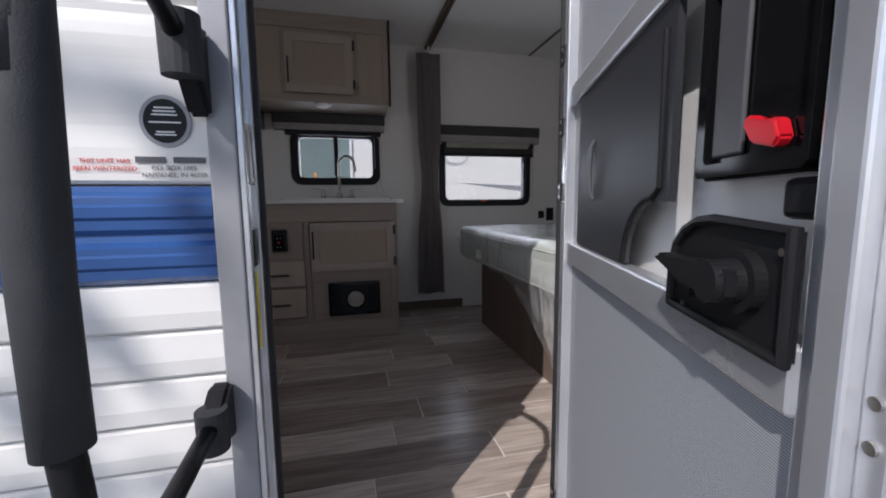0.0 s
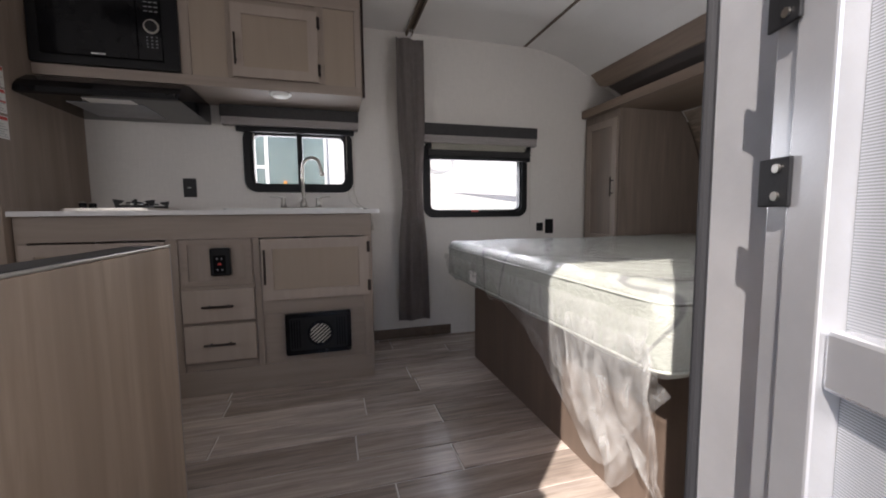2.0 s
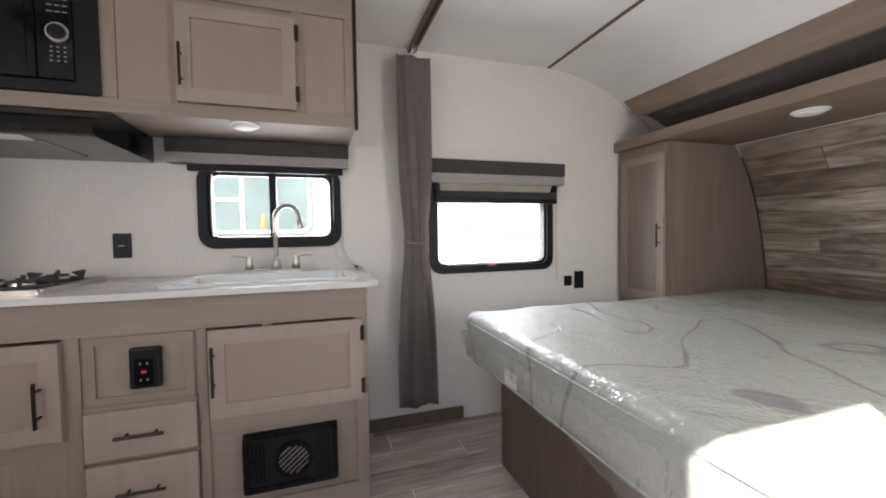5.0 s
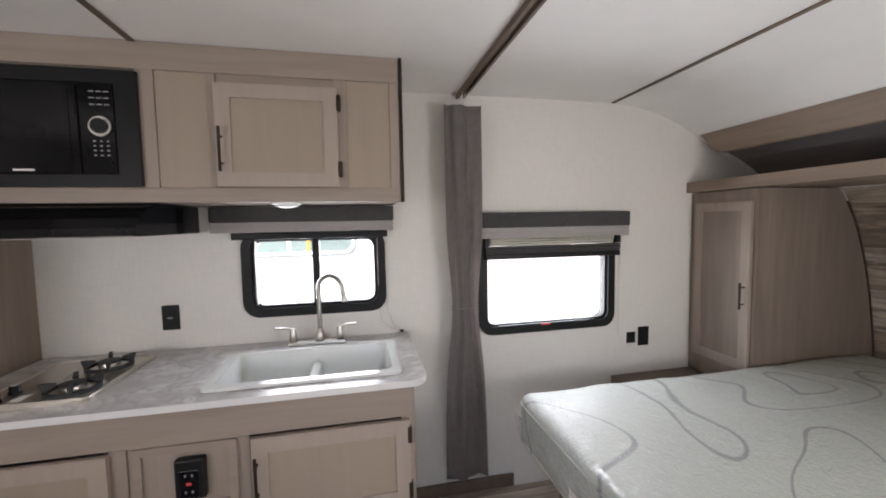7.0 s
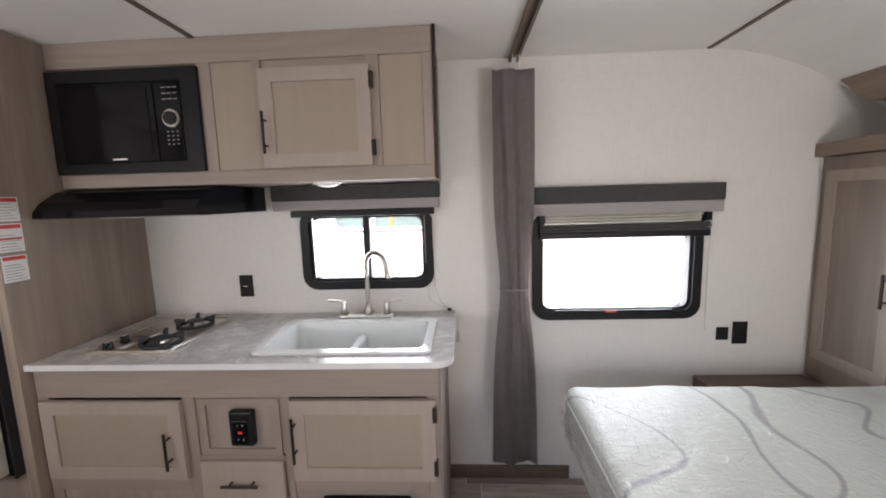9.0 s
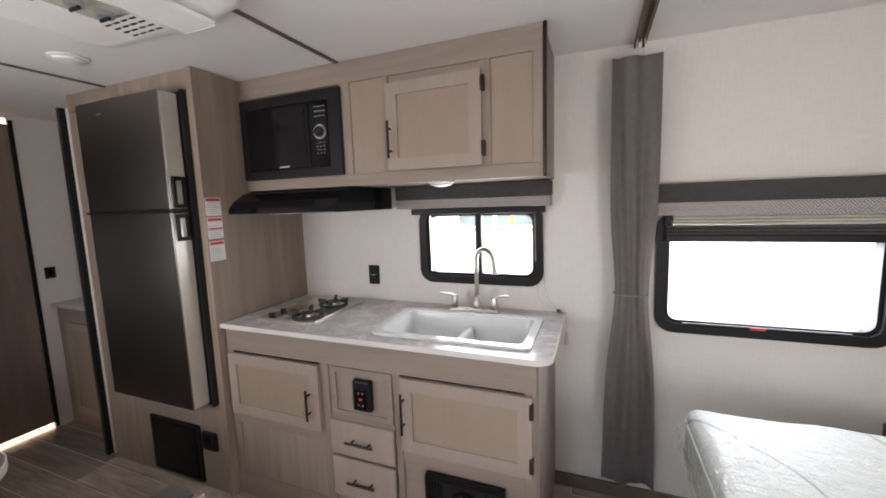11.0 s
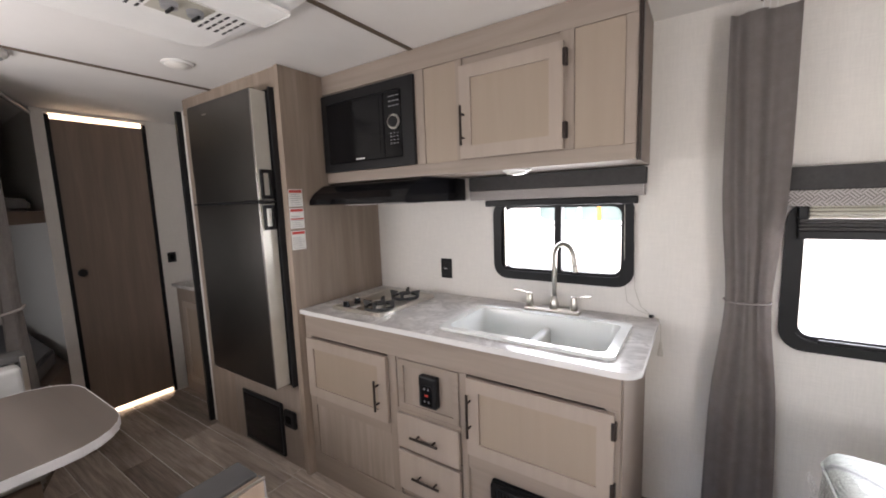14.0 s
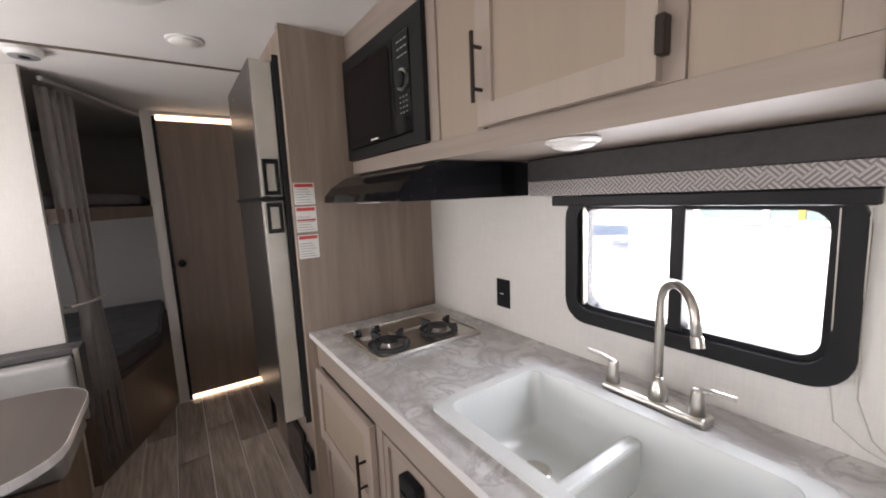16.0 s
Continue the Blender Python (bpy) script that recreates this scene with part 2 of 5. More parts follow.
HOBM = plain("hob_steel", (0.6, 0.57, 0.52), 0.3, 1.0, 0.05, 40, 0.03)
ALU = plain("aluminium", (0.70, 0.71, 0.73), 0.27, 0.72, 0.08, 14, 0.05)
FRIDGE = plain("fridge_steel", (0.2, 0.19, 0.18), 0.33, 1.0, 0.06, 3, 0.02)
FRIDGE_EDGE = plain("fridge_edge", (0.6, 0.58, 0.52), 0.3, 0.35, 0.05, 10, 0.02)
BLACK = plain("black_plastic", (0.012, 0.012, 0.013), 0.42, bumps=0.08, spec=0.2)
BLACKG = plain("black_gloss", (0.006, 0.006, 0.007), 0.09, bumps=0.0, spec=0.22)
SLIDE = plain("slide_panel_plastic", (0.025, 0.026, 0.03), 0.4, vary=0.1, scale=6, bumps=0.1, spec=0.55)
IRON = plain("cast_iron", (0.025, 0.025, 0.025), 0.6)
BRONZE = plain("dark_bronze_handle", (0.035, 0.026, 0.022), 0.35, 0.6)
FOAM = plain("black_foam", (0.03, 0.031, 0.034), 0.75, vary=0.2, scale=20, bumps=0.25)
RUBBER = plain("rubber_seal", (0.012, 0.012, 0.014), 0.7)
WHITEP = plain("white_plastic", (0.8, 0.79, 0.77), 0.4, vary=0.03)
SIDING = plain("siding_white", (0.74, 0.72, 0.68), 0.38, vary=0.04, scale=4, bumps=0.02)
BLUE = plain("siding_blue", (0.03, 0.085, 0.25), 0.2, vary=0.25, scale=3, bumps=0.02)
PULLG = plain("pull_grey", (0.09, 0.09, 0.095), 0.35, 0.2)
TRIMG = plain("trim_grey", (0.3, 0.3, 0.31), 0.5, 0.3)
CURTAIN = plain("curtain_cloth", (0.27, 0.24, 0.23), 0.9, vary=0.08, scale=30, bumps=0.3)
BUNKC = plain("bunk_curtain_cloth", (0.4, 0.37, 0.35), 0.9, vary=0.08, scale=30, bumps=0.3)
CHAR = plain("charcoal_cloth", (0.05, 0.048, 0.048), 0.85, vary=0.15, scale=60, bumps=0.3)
SHADE = plain("pleated_shade", (0.42, 0.4, 0.34), 0.8)
WEAVE = weave("woven_valance")
QUILT = quilt("wrapped_quilt")
FILM = film_mat("plastic_film")
SCREEN = screen_mat("insect_screen")
GLASS = glass("window_glass")
DKGLASS = glass("dark_glass", (0.03, 0.035, 0.045), 0.85)
FARGLASS = plain("far_window_glass", (0.14, 0.19, 0.18), 0.12, vary=0.3, scale=2, bumps=0.0)
GAPGLOW = glow("door_gap_glow", (1.0, 0.74, 0.5), 0.75)
LENS = plain("lamp_lens", (0.82, 0.8, 0.76), 0.35, vary=0.02, bumps=0.0)
REDP = plain("red_plastic", (0.55, 0.01, 0.02), 0.25, bumps=0.0)
REDLED = glow("red_indicator", (0.5, 0.04, 0.03), 0.03)
YELLOW = plain("yellow_tape", (0.75, 0.6, 0.01), 0.6)
PAPER = plain("label_paper", (0.78, 0.77, 0.74), 0.6, vary=0.03, bumps=0.0)
INK = plain("ink", (0.1, 0.1, 0.11), 0.7, bumps=0.0)
REDINK = plain("red_ink", (0.6, 0.07, 0.06), 0.7, bumps=0.0)
CUSHION = plain("grey_vinyl", (0.42, 0.42, 0.41), 0.5, vary=0.06, scale=12, bumps=0.15)
BUNKM = plain("bunk_vinyl", (0.10, 0.10, 0.105), 0.5, vary=0.35, scale=7, bumps=0.15)
CUSHDK = plain("dark_vinyl", (0.07, 0.068, 0.068), 0.55, vary=0.2, scale=8, bumps=0.15)
ORANGE = plain("orange_paint", (0.75, 0.28, 0.03), 0.5)
LEAF = plain("tree_leaf", (0.07, 0.11, 0.035), 0.6, vary=0.35, scale=2)
BARK = plain("tree_bark", (0.13, 0.1, 0.075), 0.9, vary=0.3, scale=12, bumps=0.5)
ASPHALT = plain("gravel_ground", (0.31, 0.30, 0.285), 0.9, vary=0.3, scale=4, bumps=0.5)
CORD = plain("white_cord", (0.5, 0.47, 0.42), 0.7)

# ---- building helpers ----
BASE = {}


def thing(name, loc, label="", category="", group="", kind="", turn=0.0):
    ob = new(name)
    ob.empty_display_size = 0.1
    ob.matrix_world = pose(*loc, 0, 0, turn)
    BASE[ob] = Vector((0, 0, 0)) if turn else Vector(loc)
    return tagged(ob, label, category, group, kind)


def part(name, bm, material, parent=None, label="", smooth=False):
    """One mesh under a thing or part; the bmesh is in world metres (local ones under a turned thing)."""
    me = bpy.data.meshes.new(name)
    if smooth:
        for f in bm.faces:
            f.smooth = True
    if parent is not None:
        bmesh.ops.translate(bm, verts=bm.verts, vec=-BASE[parent])
    bmesh.ops.recalc_face_normals(bm, faces=bm.faces)
    bm.to_mesh(me)
    bm.free()
    me.materials.append(material)
    ob = new(name, me)
    if parent is not None:
        ob.parent = parent
        BASE[ob] = BASE[parent]
    else:
        BASE[ob] = Vector((0, 0, 0))
    if label:
        ob["label"] = label
    return ob


def setting(name, bm, material, label, category):
    return tagged(part(name, bm, material), label, category, kind="structure")


def box(x0, x1, y0, y1, z0, z1, bevel=0.0, bm=None, seg=2):
    out = bm or bmesh.new()
    r = bmesh.ops.create_cube(out, size=1.0)
    vs = r["verts"]
    bmesh.ops.scale(out, verts=vs, vec=(x1 - x0, y1 - y0, z1 - z0))
    bmesh.ops.translate(out, verts=vs, vec=((x0 + x1) / 2, (y0 + y1) / 2, (z0 + z1) / 2))
    if bevel:
        es = list({e for v in vs for e in v.link_edges})
        bmesh.ops.bevel(out, geom=es, offset=bevel, segments=seg, profile=0.5, affect="EDGES")
    return out


def rod(a, b, r, bm=None, seg=14, r2=None):
    out = bm or bmesh.new()
    a, b = Vector(a), Vector(b)
    d = b - a
    m = Matrix.Translation((a + b) / 2) @ d.to_track_quat("Z", "Y").to_matrix().to_4x4()
    bmesh.ops.create_cone(out, cap_ends=True, segments=seg, radius1=r, radius2=r if r2 is None else r2, depth=d.length, matrix=m)
    return out


def tube(points, r, bm=None, seg=12):
    """A pipe swept along points."""
    out = bm or bmesh.new()
    pts = [Vector(p) for p in points]
    rings, side = [], None
    for i, p in enumerate(pts):
        d = (pts[min(i + 1, len(pts) - 1)] - pts[max(i - 1, 0)]).normalized()
        if side is None:
            side = d.orthogonal().normalized()
        side = (side - d * side.dot(d)).normalized()
        up = d.cross(side)
        rings.append([out.verts.new(p + r * (math.cos(k * 2 * math.pi / seg) * side + math.sin(k * 2 * math.pi / seg) * up)) for k in range(seg)])
    for a, b in zip(rings, rings[1:]):
        for k in range(seg):
            out.faces.new((a[k], a[(k + 1) % seg], b[(k + 1) % seg], b[k]))
    out.faces.new(rings[0])
    out.faces.new(rings[-1])
    return out


def prism(poly, axis, lo, hi, bm=None):
    """A polygon in the two other axes, pushed along one axis from lo to hi."""
    out = bm or bmesh.new()

    def at(p, v):
        return {"x": (v, p[0], p[1]), "y": (p[0], v, p[1]), "z": (p[0], p[1], v)}[axis]
    a = [out.verts.new(at(p, lo)) for p in poly]
    b = [out.verts.new(at(p, hi)) for p in poly]
    n = len(poly)
    out.faces.new(a)
    out.faces.new(b)
    for i in range(n):
        out.faces.new((a[i], a[(i + 1) % n], b[(i + 1) % n], b[i]))
    return out


def round_rect(x0, x1, z0, z1, r, n=6):
    pts = []
    for cx, cz, s in ((x1 - r, z1 - r, 0), (x0 + r, z1 - r, 90), (x0 + r, z0 + r, 180), (x1 - r, z0 + r, 270)):
        for k in range(n + 1):
            a = radians(s + 90 * k / n)
            pts.append((cx + r * math.cos(a), cz + r * math.sin(a)))
    return pts


def ring(outer, inner, axis, lo, hi, bm=None):
    """A frame between two closed outlines of as many points."""
    out = bm or bmesh.new()

    def at(p, v):
        return {"x": (v, p[0], p[1]), "y": (p[0], v, p[1]), "z": (p[0], p[1], v)}[axis]
    rows = [[out.verts.new(at(p, v)) for p in o] for o, v in ((outer, lo), (outer, hi), (inner, hi), (inner, lo))]
    n = len(outer)
    for a, b in ((0, 1), (1, 2), (2, 3), (3, 0)):
        for i in range(n):
            out.faces.new((rows[a][i], rows[a][(i + 1) % n], rows[b][(i + 1) % n], rows[b][i]))
    return out


def lathe(profile, centre, seg=24, bm=None):
    out = bm or bmesh.new()
    c = Vector(centre)
    rings = [[out.verts.new(c + Vector((r * math.cos(2 * math.pi * k / seg), r * math.sin(2 * math.pi * k / seg), z))) for k in range(seg)] for r, z in profile]
    for a, b in zip(rings, rings[1:]):
        for k in range(seg):
            out.faces.new((a[k], a[(k + 1) % seg], b[(k + 1) % seg], b[k]))
    out.faces.new(rings[0])
    out.faces.new(rings[-1])
    return out


def lerp(table, v):
    for (a, b), (c, d) in zip(table, table[1:]):
        if v <= c:
            return b + (d - b) * (v - a) / (c - a)
    return table[-1][1]

# ---- the trailer's shell ----
YW, YD, CZ = 3.235, 0.75, 2.16       # far wall, door wall (inner faces), ceiling
WIN1, WIN2 = (-0.395, 0.22, 1.09, 1.45), (0.774, 1.538, 0.911, 1.41)


def wall_with_holes(x0, x1, y0, y1, z0, z1, holes):
    """A wall along x with openings (x0, x1, z0, z1) cut right through it."""
    bm = bmesh.new()
    xs = sorted({x0, x1, *[h[0] for h in holes], *[h[1] for h in holes]})
    for a, b in zip(xs, xs[1:]):
        mine = sorted([h for h in holes if h[0] <= a + 1e-6 and h[1] >= b - 1e-6], key=lambda h: h[2])
        z = z0
        for h in mine:
            if h[2] > z + 1e-6:
                box(a, b, y0, y1, z, h[2], bm=bm)
            z = h[3]
        if z1 > z:
            box(a, b, y0, y1, z, z1, bm=bm)
    return bm


setting("wall_far", wall_with_holes(-4.4, 3.05, YW, YW + 0.06, -0.06, CZ + 0.05, [WIN1, WIN2]), WALL, "off-white woven-print vinyl wall with two windows", "wall")
DOOR = (-0.165, 0.445, -0.06, 1.90)
setting("wall_door_side", wall_with_holes(-4.4, 3.05, YD - 0.045, YD, -0.06, CZ + 0.05, [DOOR]), WALL, "off-white vinyl wall with the entry doorway", "wall")
setting("wall_rear", box(-4.4, -4.34, YD, YW, -0.06, CZ + 0.05), WALL, "off-white vinyl rear wall of the bunk room", "wall")
setting("ceiling", box(-4.4, 1.56, YD, YW, CZ, CZ + 0.05), CEIL, "smooth white ceiling board", "ceiling")
floor = setting("floor", box(-4.4, 3.05, YD - 0.045, YW, -0.06, -0.004), GROUT, "vinyl plank floor in mixed grey-brown tones", "floor")

# front nose: the ceiling rolls down into the bed's head wall
NOSE = [(1.56, 2.16), (1.7, 2.145), (1.85, 2.11), (2.0, 2.055), (2.14, 1.98), (2.3, 1.9), (2.45, 1.81), (2.62, 1.7), (2.72, 1.58), (2.79, 1.45), (2.85, 1.3), (2.9, 1.12), (2.945, 0.9), (2.97, 0.7), (2.98, 0.4), (2.98, -0.06)]
bm = bmesh.new()
top = NOSE[:9]
prism(top + [(x + 0.05, z + 0.05) for x, z in reversed(top)], "y", YD, YW, bm)
setting("ceiling_curve", bm, CEIL, "white ceiling board curving down over the bed", "ceiling")
bm = bmesh.new()
low = [(x + 0.012, z) for x, z in NOSE[7:]]
prism(low + [(3.05, -0.06), (3.05, 1.7)], "y", YD, YW, bm)
wall_front = setting("wall_front", bm, DARKW, "curved head wall clad in rustic horizontal planks", "wall")
setting("roof", box(-4.5, 3.1, 0.62, 3.35, CZ + 0.055, CZ + 0.12, 0.02), SIDING, "white trailer roof", "roof")

setting("baseboard", box(0.305, 0.94, YW - 0.014, YW - 0.002, 0.002, 0.075, 0.003), DARKWY, "grey-brown wooden baseboard along the wall", "baseboard")


def ceiling_strip(x, y0, y1, w=0.022, z=CZ):
    return tagged(part("trim", box(x - w / 2, x + w / 2, y0, y1, z - 0.007, z - 0.001, 0.002), DARKWY), "brown batten covering a ceiling joint", "trim", "ceiling battens", "structure")


for sx, y1 in ((-0.635, 2.848), (-1.905, 2.59), (1.545, YW - 0.012)):
    ceiling_strip(sx, YD + 0.01, y1)

# outside skin beside the doorway: ribbed aluminium


def siding(x0, x1):
    root = thing("siding_panel", (x0, 0.7, 0.4), "ribbed aluminium trailer siding, white with a blue band", "siding", kind="structure")
    z, up = 0.935, []
    while z < 2.2:
        up += [(0.683, z), (0.6785, z + 0.005)]
        for k in range(1, 16):
            up.append((0.6775 + 0.0013 * math.cos(k * math.pi / 2.6), z + 0.005 + k * 0.0158))
        up += [(0.677, z + 0.254), (0.685, z + 0.262)]
        z += 0.265
    part("upper_panel", prism(up + [(0.704, up[-1][1]), (0.704, 0.935)], "x", x0, x1), SIDING, root, "white ribbed panel")
    mid = []
    for z in (0.783, 0.8585):
        mid += [(0.684, z), (0.676, z + 0.008), (0.675, z + 0.022), (0.671, z + 0.027), (0.670, z + 0.042), (0.6735, z + 0.046), (0.6735, z + 0.056), (0.682, z + 0.064), (0.684, z + 0.073)]
    part("blue_band", prism(mid + [(0.704, 0.932), (0.704, 0.783)], "x", x0, x1), BLUE, root, "glossy blue ribbed band")
    low, z = [], -0.45
    while z < 0.77:
        low += [(0.686, z), (0.677, z + 0.006), (0.675, z + 0.03), (0.679, z + 0.07), (0.69, z + 0.0765)]
        z += 0.0769
    part("lower_panel", prism(low + [(0.704, low[-1][1]), (0.704, -0.45)], "x", x0, x1), SIDING, root, "white ribbed panel")
    return root


siding(-4.4, -0.207)
siding(0.492, 3.0)

# door frame
jamb = thing("door_frame", (-0.165, 0.7, 0.0), "aluminium entry door frame with a black rubber seal", "door frame", kind="structure")
part("flange", box(-0.206, -0.166, 0.668, 0.6815, -0.06, 1.94, 0.003), TRIMG, jamb, "grey outer flange")
part("stop", box(-0.166, -0.156, 0.672, 0.690, -0.06, 1.92, 0.002), ALU, jamb)
part("channel", box(-0.165, -0.159, 0.690, 0.722, -0.06, 1.90, 0.001), ALU, jamb)
part("inner_lip", box(-0.164, -0.152, 0.722, 0.737, -0.06, 1.9, 0.002), ALU, jamb)
part("seal", box(-0.164, -0.145, 0.738, 0.757, -0.03, 1.89, 0.005), RUBBER, jamb, "black rubber seal")
part("flange", box(0.446, 0.49, 0.668, 0.6815, -0.06, 1.94, 0.003), TRIMG, jamb, "grey outer flange")
part("channel", box(0.436, 0.445, 0.672, 0.748, -0.06, 1.90, 0.002), ALU, jamb)
part("seal", box(0.430, 0.446, 0.7485, 0.758, -0.03, 1.89, 0.005), RUBBER, jamb, "black rubber seal")
part("head", box(-0.158, 0.435, 0.672, 0.735, 1.88, 1.9, 0.002), ALU, jamb)
part("sill", box(-0.158, 0.435, 0.672, 0.76, -0.06, 0.004, 0.002), ALU, jamb)
strike = part("strike_plate", box(-0.1588, -0.1555, 0.694, 0.716, 0.80, 0.862, 0.001), BLACK, jamb, "black strike plate")
for z in (0.808, 0.854):
    part("screw", lathe([(0.003, 0), (0.002, 0.0015)], (-0.1565, 0.7, z), 10), STEEL, strike)
part("tape", box(-0.1588, -0.1575, 0.699, 0.711, 0.655, 0.79), YELLOW, jamb, "strip of yellow tape")
catch = part("catch", box(-0.1588, -0.1545, 0.697, 0.709, 0.94, 1.02, 0.001), STEEL, jamb, "bright steel catch")
for z in (0.935, 1.02):
    part("screw", box(-0.1588, -0.153, 0.695, 0.712, z, z + 0.012, 0.002), STEEL, catch)

# entry door, standing open: screen door in front of the solid door
DA = math.degrees(math.atan2(-0.582, -0.207))
door = thing("entry_door", (0.412, 0.662, 0.0), "open entry door: aluminium screen door latched to the white solid door", "door", turn=DA)
W = 0.615
frame_bm = bmesh.new()
for u0, u1 in ((0.0, 0.022), (0.023, 0.052)):
    box(u0, u1, -0.026 if u0 else -0.021, 0, 0.03, 1.86, 0.002, frame_bm)
stile = part("hinge_stile", frame_bm, ALU, door, "ribbed aluminium stile")
frame_bm = bmesh.new()
for u0, u1, d in ((W - 0.045, W - 0.03, 0.02), (W - 0.03, W - 0.014, 0.027), (W - 0.014, W, 0.02)):
    box(u0, u1, -d, 0, 0.03, 1.86, 0.002, frame_bm)
part("latch_stile", frame_bm, ALU, door, "ribbed aluminium stile")
for z0, z1 in ((0.03, 0.075), (0.795, 0.832), (1.062, 1.094), (1.815, 1.86)):
    part("rail", box(0.0525, W - 0.045, -0.022, -0.002, z0, z1, 0.003), ALU, door)
for z0, z1 in ((0.075, 0.795), (1.094, 1.815)):
    part("insect_screen", box(0.0525, W - 0.045, -0.010, -0.0085, z0, z1), SCREEN, door, "fine grey insect screen")
part("insect_screen", box(0.0525, 0.115, -0.010, -0.0085, 0.832, 1.062), SCREEN, door, "fine grey insect screen")
arc = [(0.396 + 0.07 * math.cos(radians(a)), 0.832 + 0.07 * math.sin(radians(a))) for a in range(180, 89, -15)]
slide = part("slide_panel", prism([(0.112, 0.834), (0.3255, 0.834), *arc[1:-1], (0.396, 0.9), (0.424, 0.9), (0.424, 1.06), (0.112, 1.06)], "y", -0.017, -0.011), SLIDE, door, "black sliding hand panel")
part("bead", tube([(0.325, -0.018, 0.836), *[(u, -0.018, z + 0.002) for u, z in arc[1:]], (0.409, -0.018, 0.912), (0.409, -0.018, 1.04)], 0.003), BLACK, slide)
part("pull", tube([(0.2, -0.017, 0.905), (0.198, -0.021, 0.915), (0.197, -0.0225, 0.945), (0.198, -0.021, 0.975), (0.2, -0.017, 0.985)], 0.0032), PULLG, slide, "dark grey curved pull")
slab = part("solid_door", box(-0.002, W + 0.02, 0.012, 0.055, -0.02, 1.89, 0.004), WHITEP, door, "white solid door")
part("door_edge", box(W + 0.02, W + 0.034, 0.004, 0.076, -0.02, 1.89, 0.003), ALU, door, "aluminium door edge")
part("door_window", prism(round_rect(0.1, 0.52, 1.15, 1.7, 0.05), "y", 0.004, 0.0115), DKGLASS, slab, "dark tinted window")
bx = part("lock_box", prism(round_rect(0.45, 0.556, 0.914, 1.05, 0.008), "y", -0.006, 0.0115), BLACKG, door, "glossy black lock housing")
part("recess_frame", ring(round_rect(0.452, 0.554, 0.916, 1.048, 0.006), round_rect(0.462, 0.55, 0.925, 1.042, 0.005), "y", -0.012, -0.0062), BLACKG, bx)
part("flap", box(0.466, 0.498, -0.009, -0.0062, 0.929, 1.038, 0.002), PULLG, bx, "dark grey flap")
tab = prism([(0.507, 0.944), (0.515, 0.933), (0.534, 0.928), (0.538, 0.933), (0.534, 0.944), (0.522, 0.943), (0.510, 0.950)], "y", -0.015, -0.0065)
bmesh.ops.bevel(tab, geom=list(tab.edges), offset=0.0015, segments=2, affect="EDGES")
part("lock_lever", tab, REDP, bx, "red lock lever")
for z in (0.92, 1.04):
    part("screw", rod((0.457, -0.006, z), (0.457, -0.0075, z), 0.0022), STEEL, bx)
part("bumper", box(0.53, 0.565, -0.006, 0.0115, 0.89, 0.912, 0.004), BLACK, door)
outline = [(0.46, 0.826), (0.572, 0.824), (0.572, 0.886), (0.51, 0.889), (0.492, 0.887), (0.477, 0.881), (0.466, 0.87), (0.461, 0.855)]
lat = part("screen_latch", prism(outline, "y", -0.0265, -0.0225), BLACK, door, "black screen-door latch")
part("rim", tube([(u, -0.0275, z) for u, z in outline + outline[:1]], 0.0035, seg=8), BLACK, lat)
part("knob_collar", rod((0.540, -0.0265, 0.857), (0.540, -0.033, 0.857), 0.0175, seg=28), BLACK, lat)
part("latch_knob", rod((0.540, -0.033, 0.857), (0.540, -0.048, 0.857), 0.0125, seg=28, r2=0.0115), BLACK, lat)
blade = prism([(0.552, 0.849), (0.553, 0.864), (0.535, 0.868), (0.505, 0.865), (0.485, 0.866), (0.473, 0.864), (0.472, 0.859), (0.488, 0.857), (0.508, 0.851), (0.530, 0.847)], "y", -0.046, -0.036)
bmesh.ops.bevel(blade, geom=list(blade.edges), offset=0.002, segments=2, affect="EDGES")
part("latch_lever", blade, BLACK, lat, "curved black lever")
part("catch", rod((0.497, -0.0265, 0.844), (0.497, -0.036, 0.844), 0.006, seg=16), BLACK, lat)
for u, z in ((0.567, 0.876), (0.48, 0.83)):
    part("screw", rod((u, -0.028, z), (u, -0.0292, z), 0.002), STEEL, lat)
for z in (0.806, 0.824, 1.2, 0.4):
    part("screw", rod((W - 0.007, -0.02, z), (W - 0.007, -0.0215, z), 0.0028), STEEL, door)
for z in (0.31, 0.92, 1.035, 1.16, 1.6):
    h = part("hinge", box(0.003, 0.029, -0.0295, -0.0265, z - 0.016, z + 0.016, 0.001), BLACK, door, "black hinge plate")
    for dz in (-0.009, 0.009):
        part("screw", rod((0.0195, -0.0295, z + dz), (0.0195, -0.031, z + dz), 0.003), STEEL, h)

# folding grab handle beside the door, swung out
grab = thing("grab_handle", (-0.2, 0.66, 0.55), "black folding grab handle with a foam grip, swung out", "grab handle")
for z, s in ((1.13, -1), (0.575, 1)):
    arm = prism([(0.667, z + 0.045 * s), (0.667, z - 0.05), (0.64, z - 0.045), (0.60, z - 0.016), (0.60, z + 0.016), (0.645, z + 0.045)] if s > 0 else
                          [(0.667, z + 0.03), (0.667, z - 0.10), (0.655, z - 0.095), (0.60, z - 0.016), (0.60, z + 0.02)], "x", -0.226, -0.194)
    bmesh.ops.bevel(arm, geom=list(arm.edges), offset=0.006, segments=3, affect="EDGES")
    part("bracket", arm, BLACK, grab, "black mounting bracket")
part("elbow", rod((-0.212, 0.615, 1.075), (-0.212, 0.612, 1.155), 0.026, seg=20), FOAM, grab)
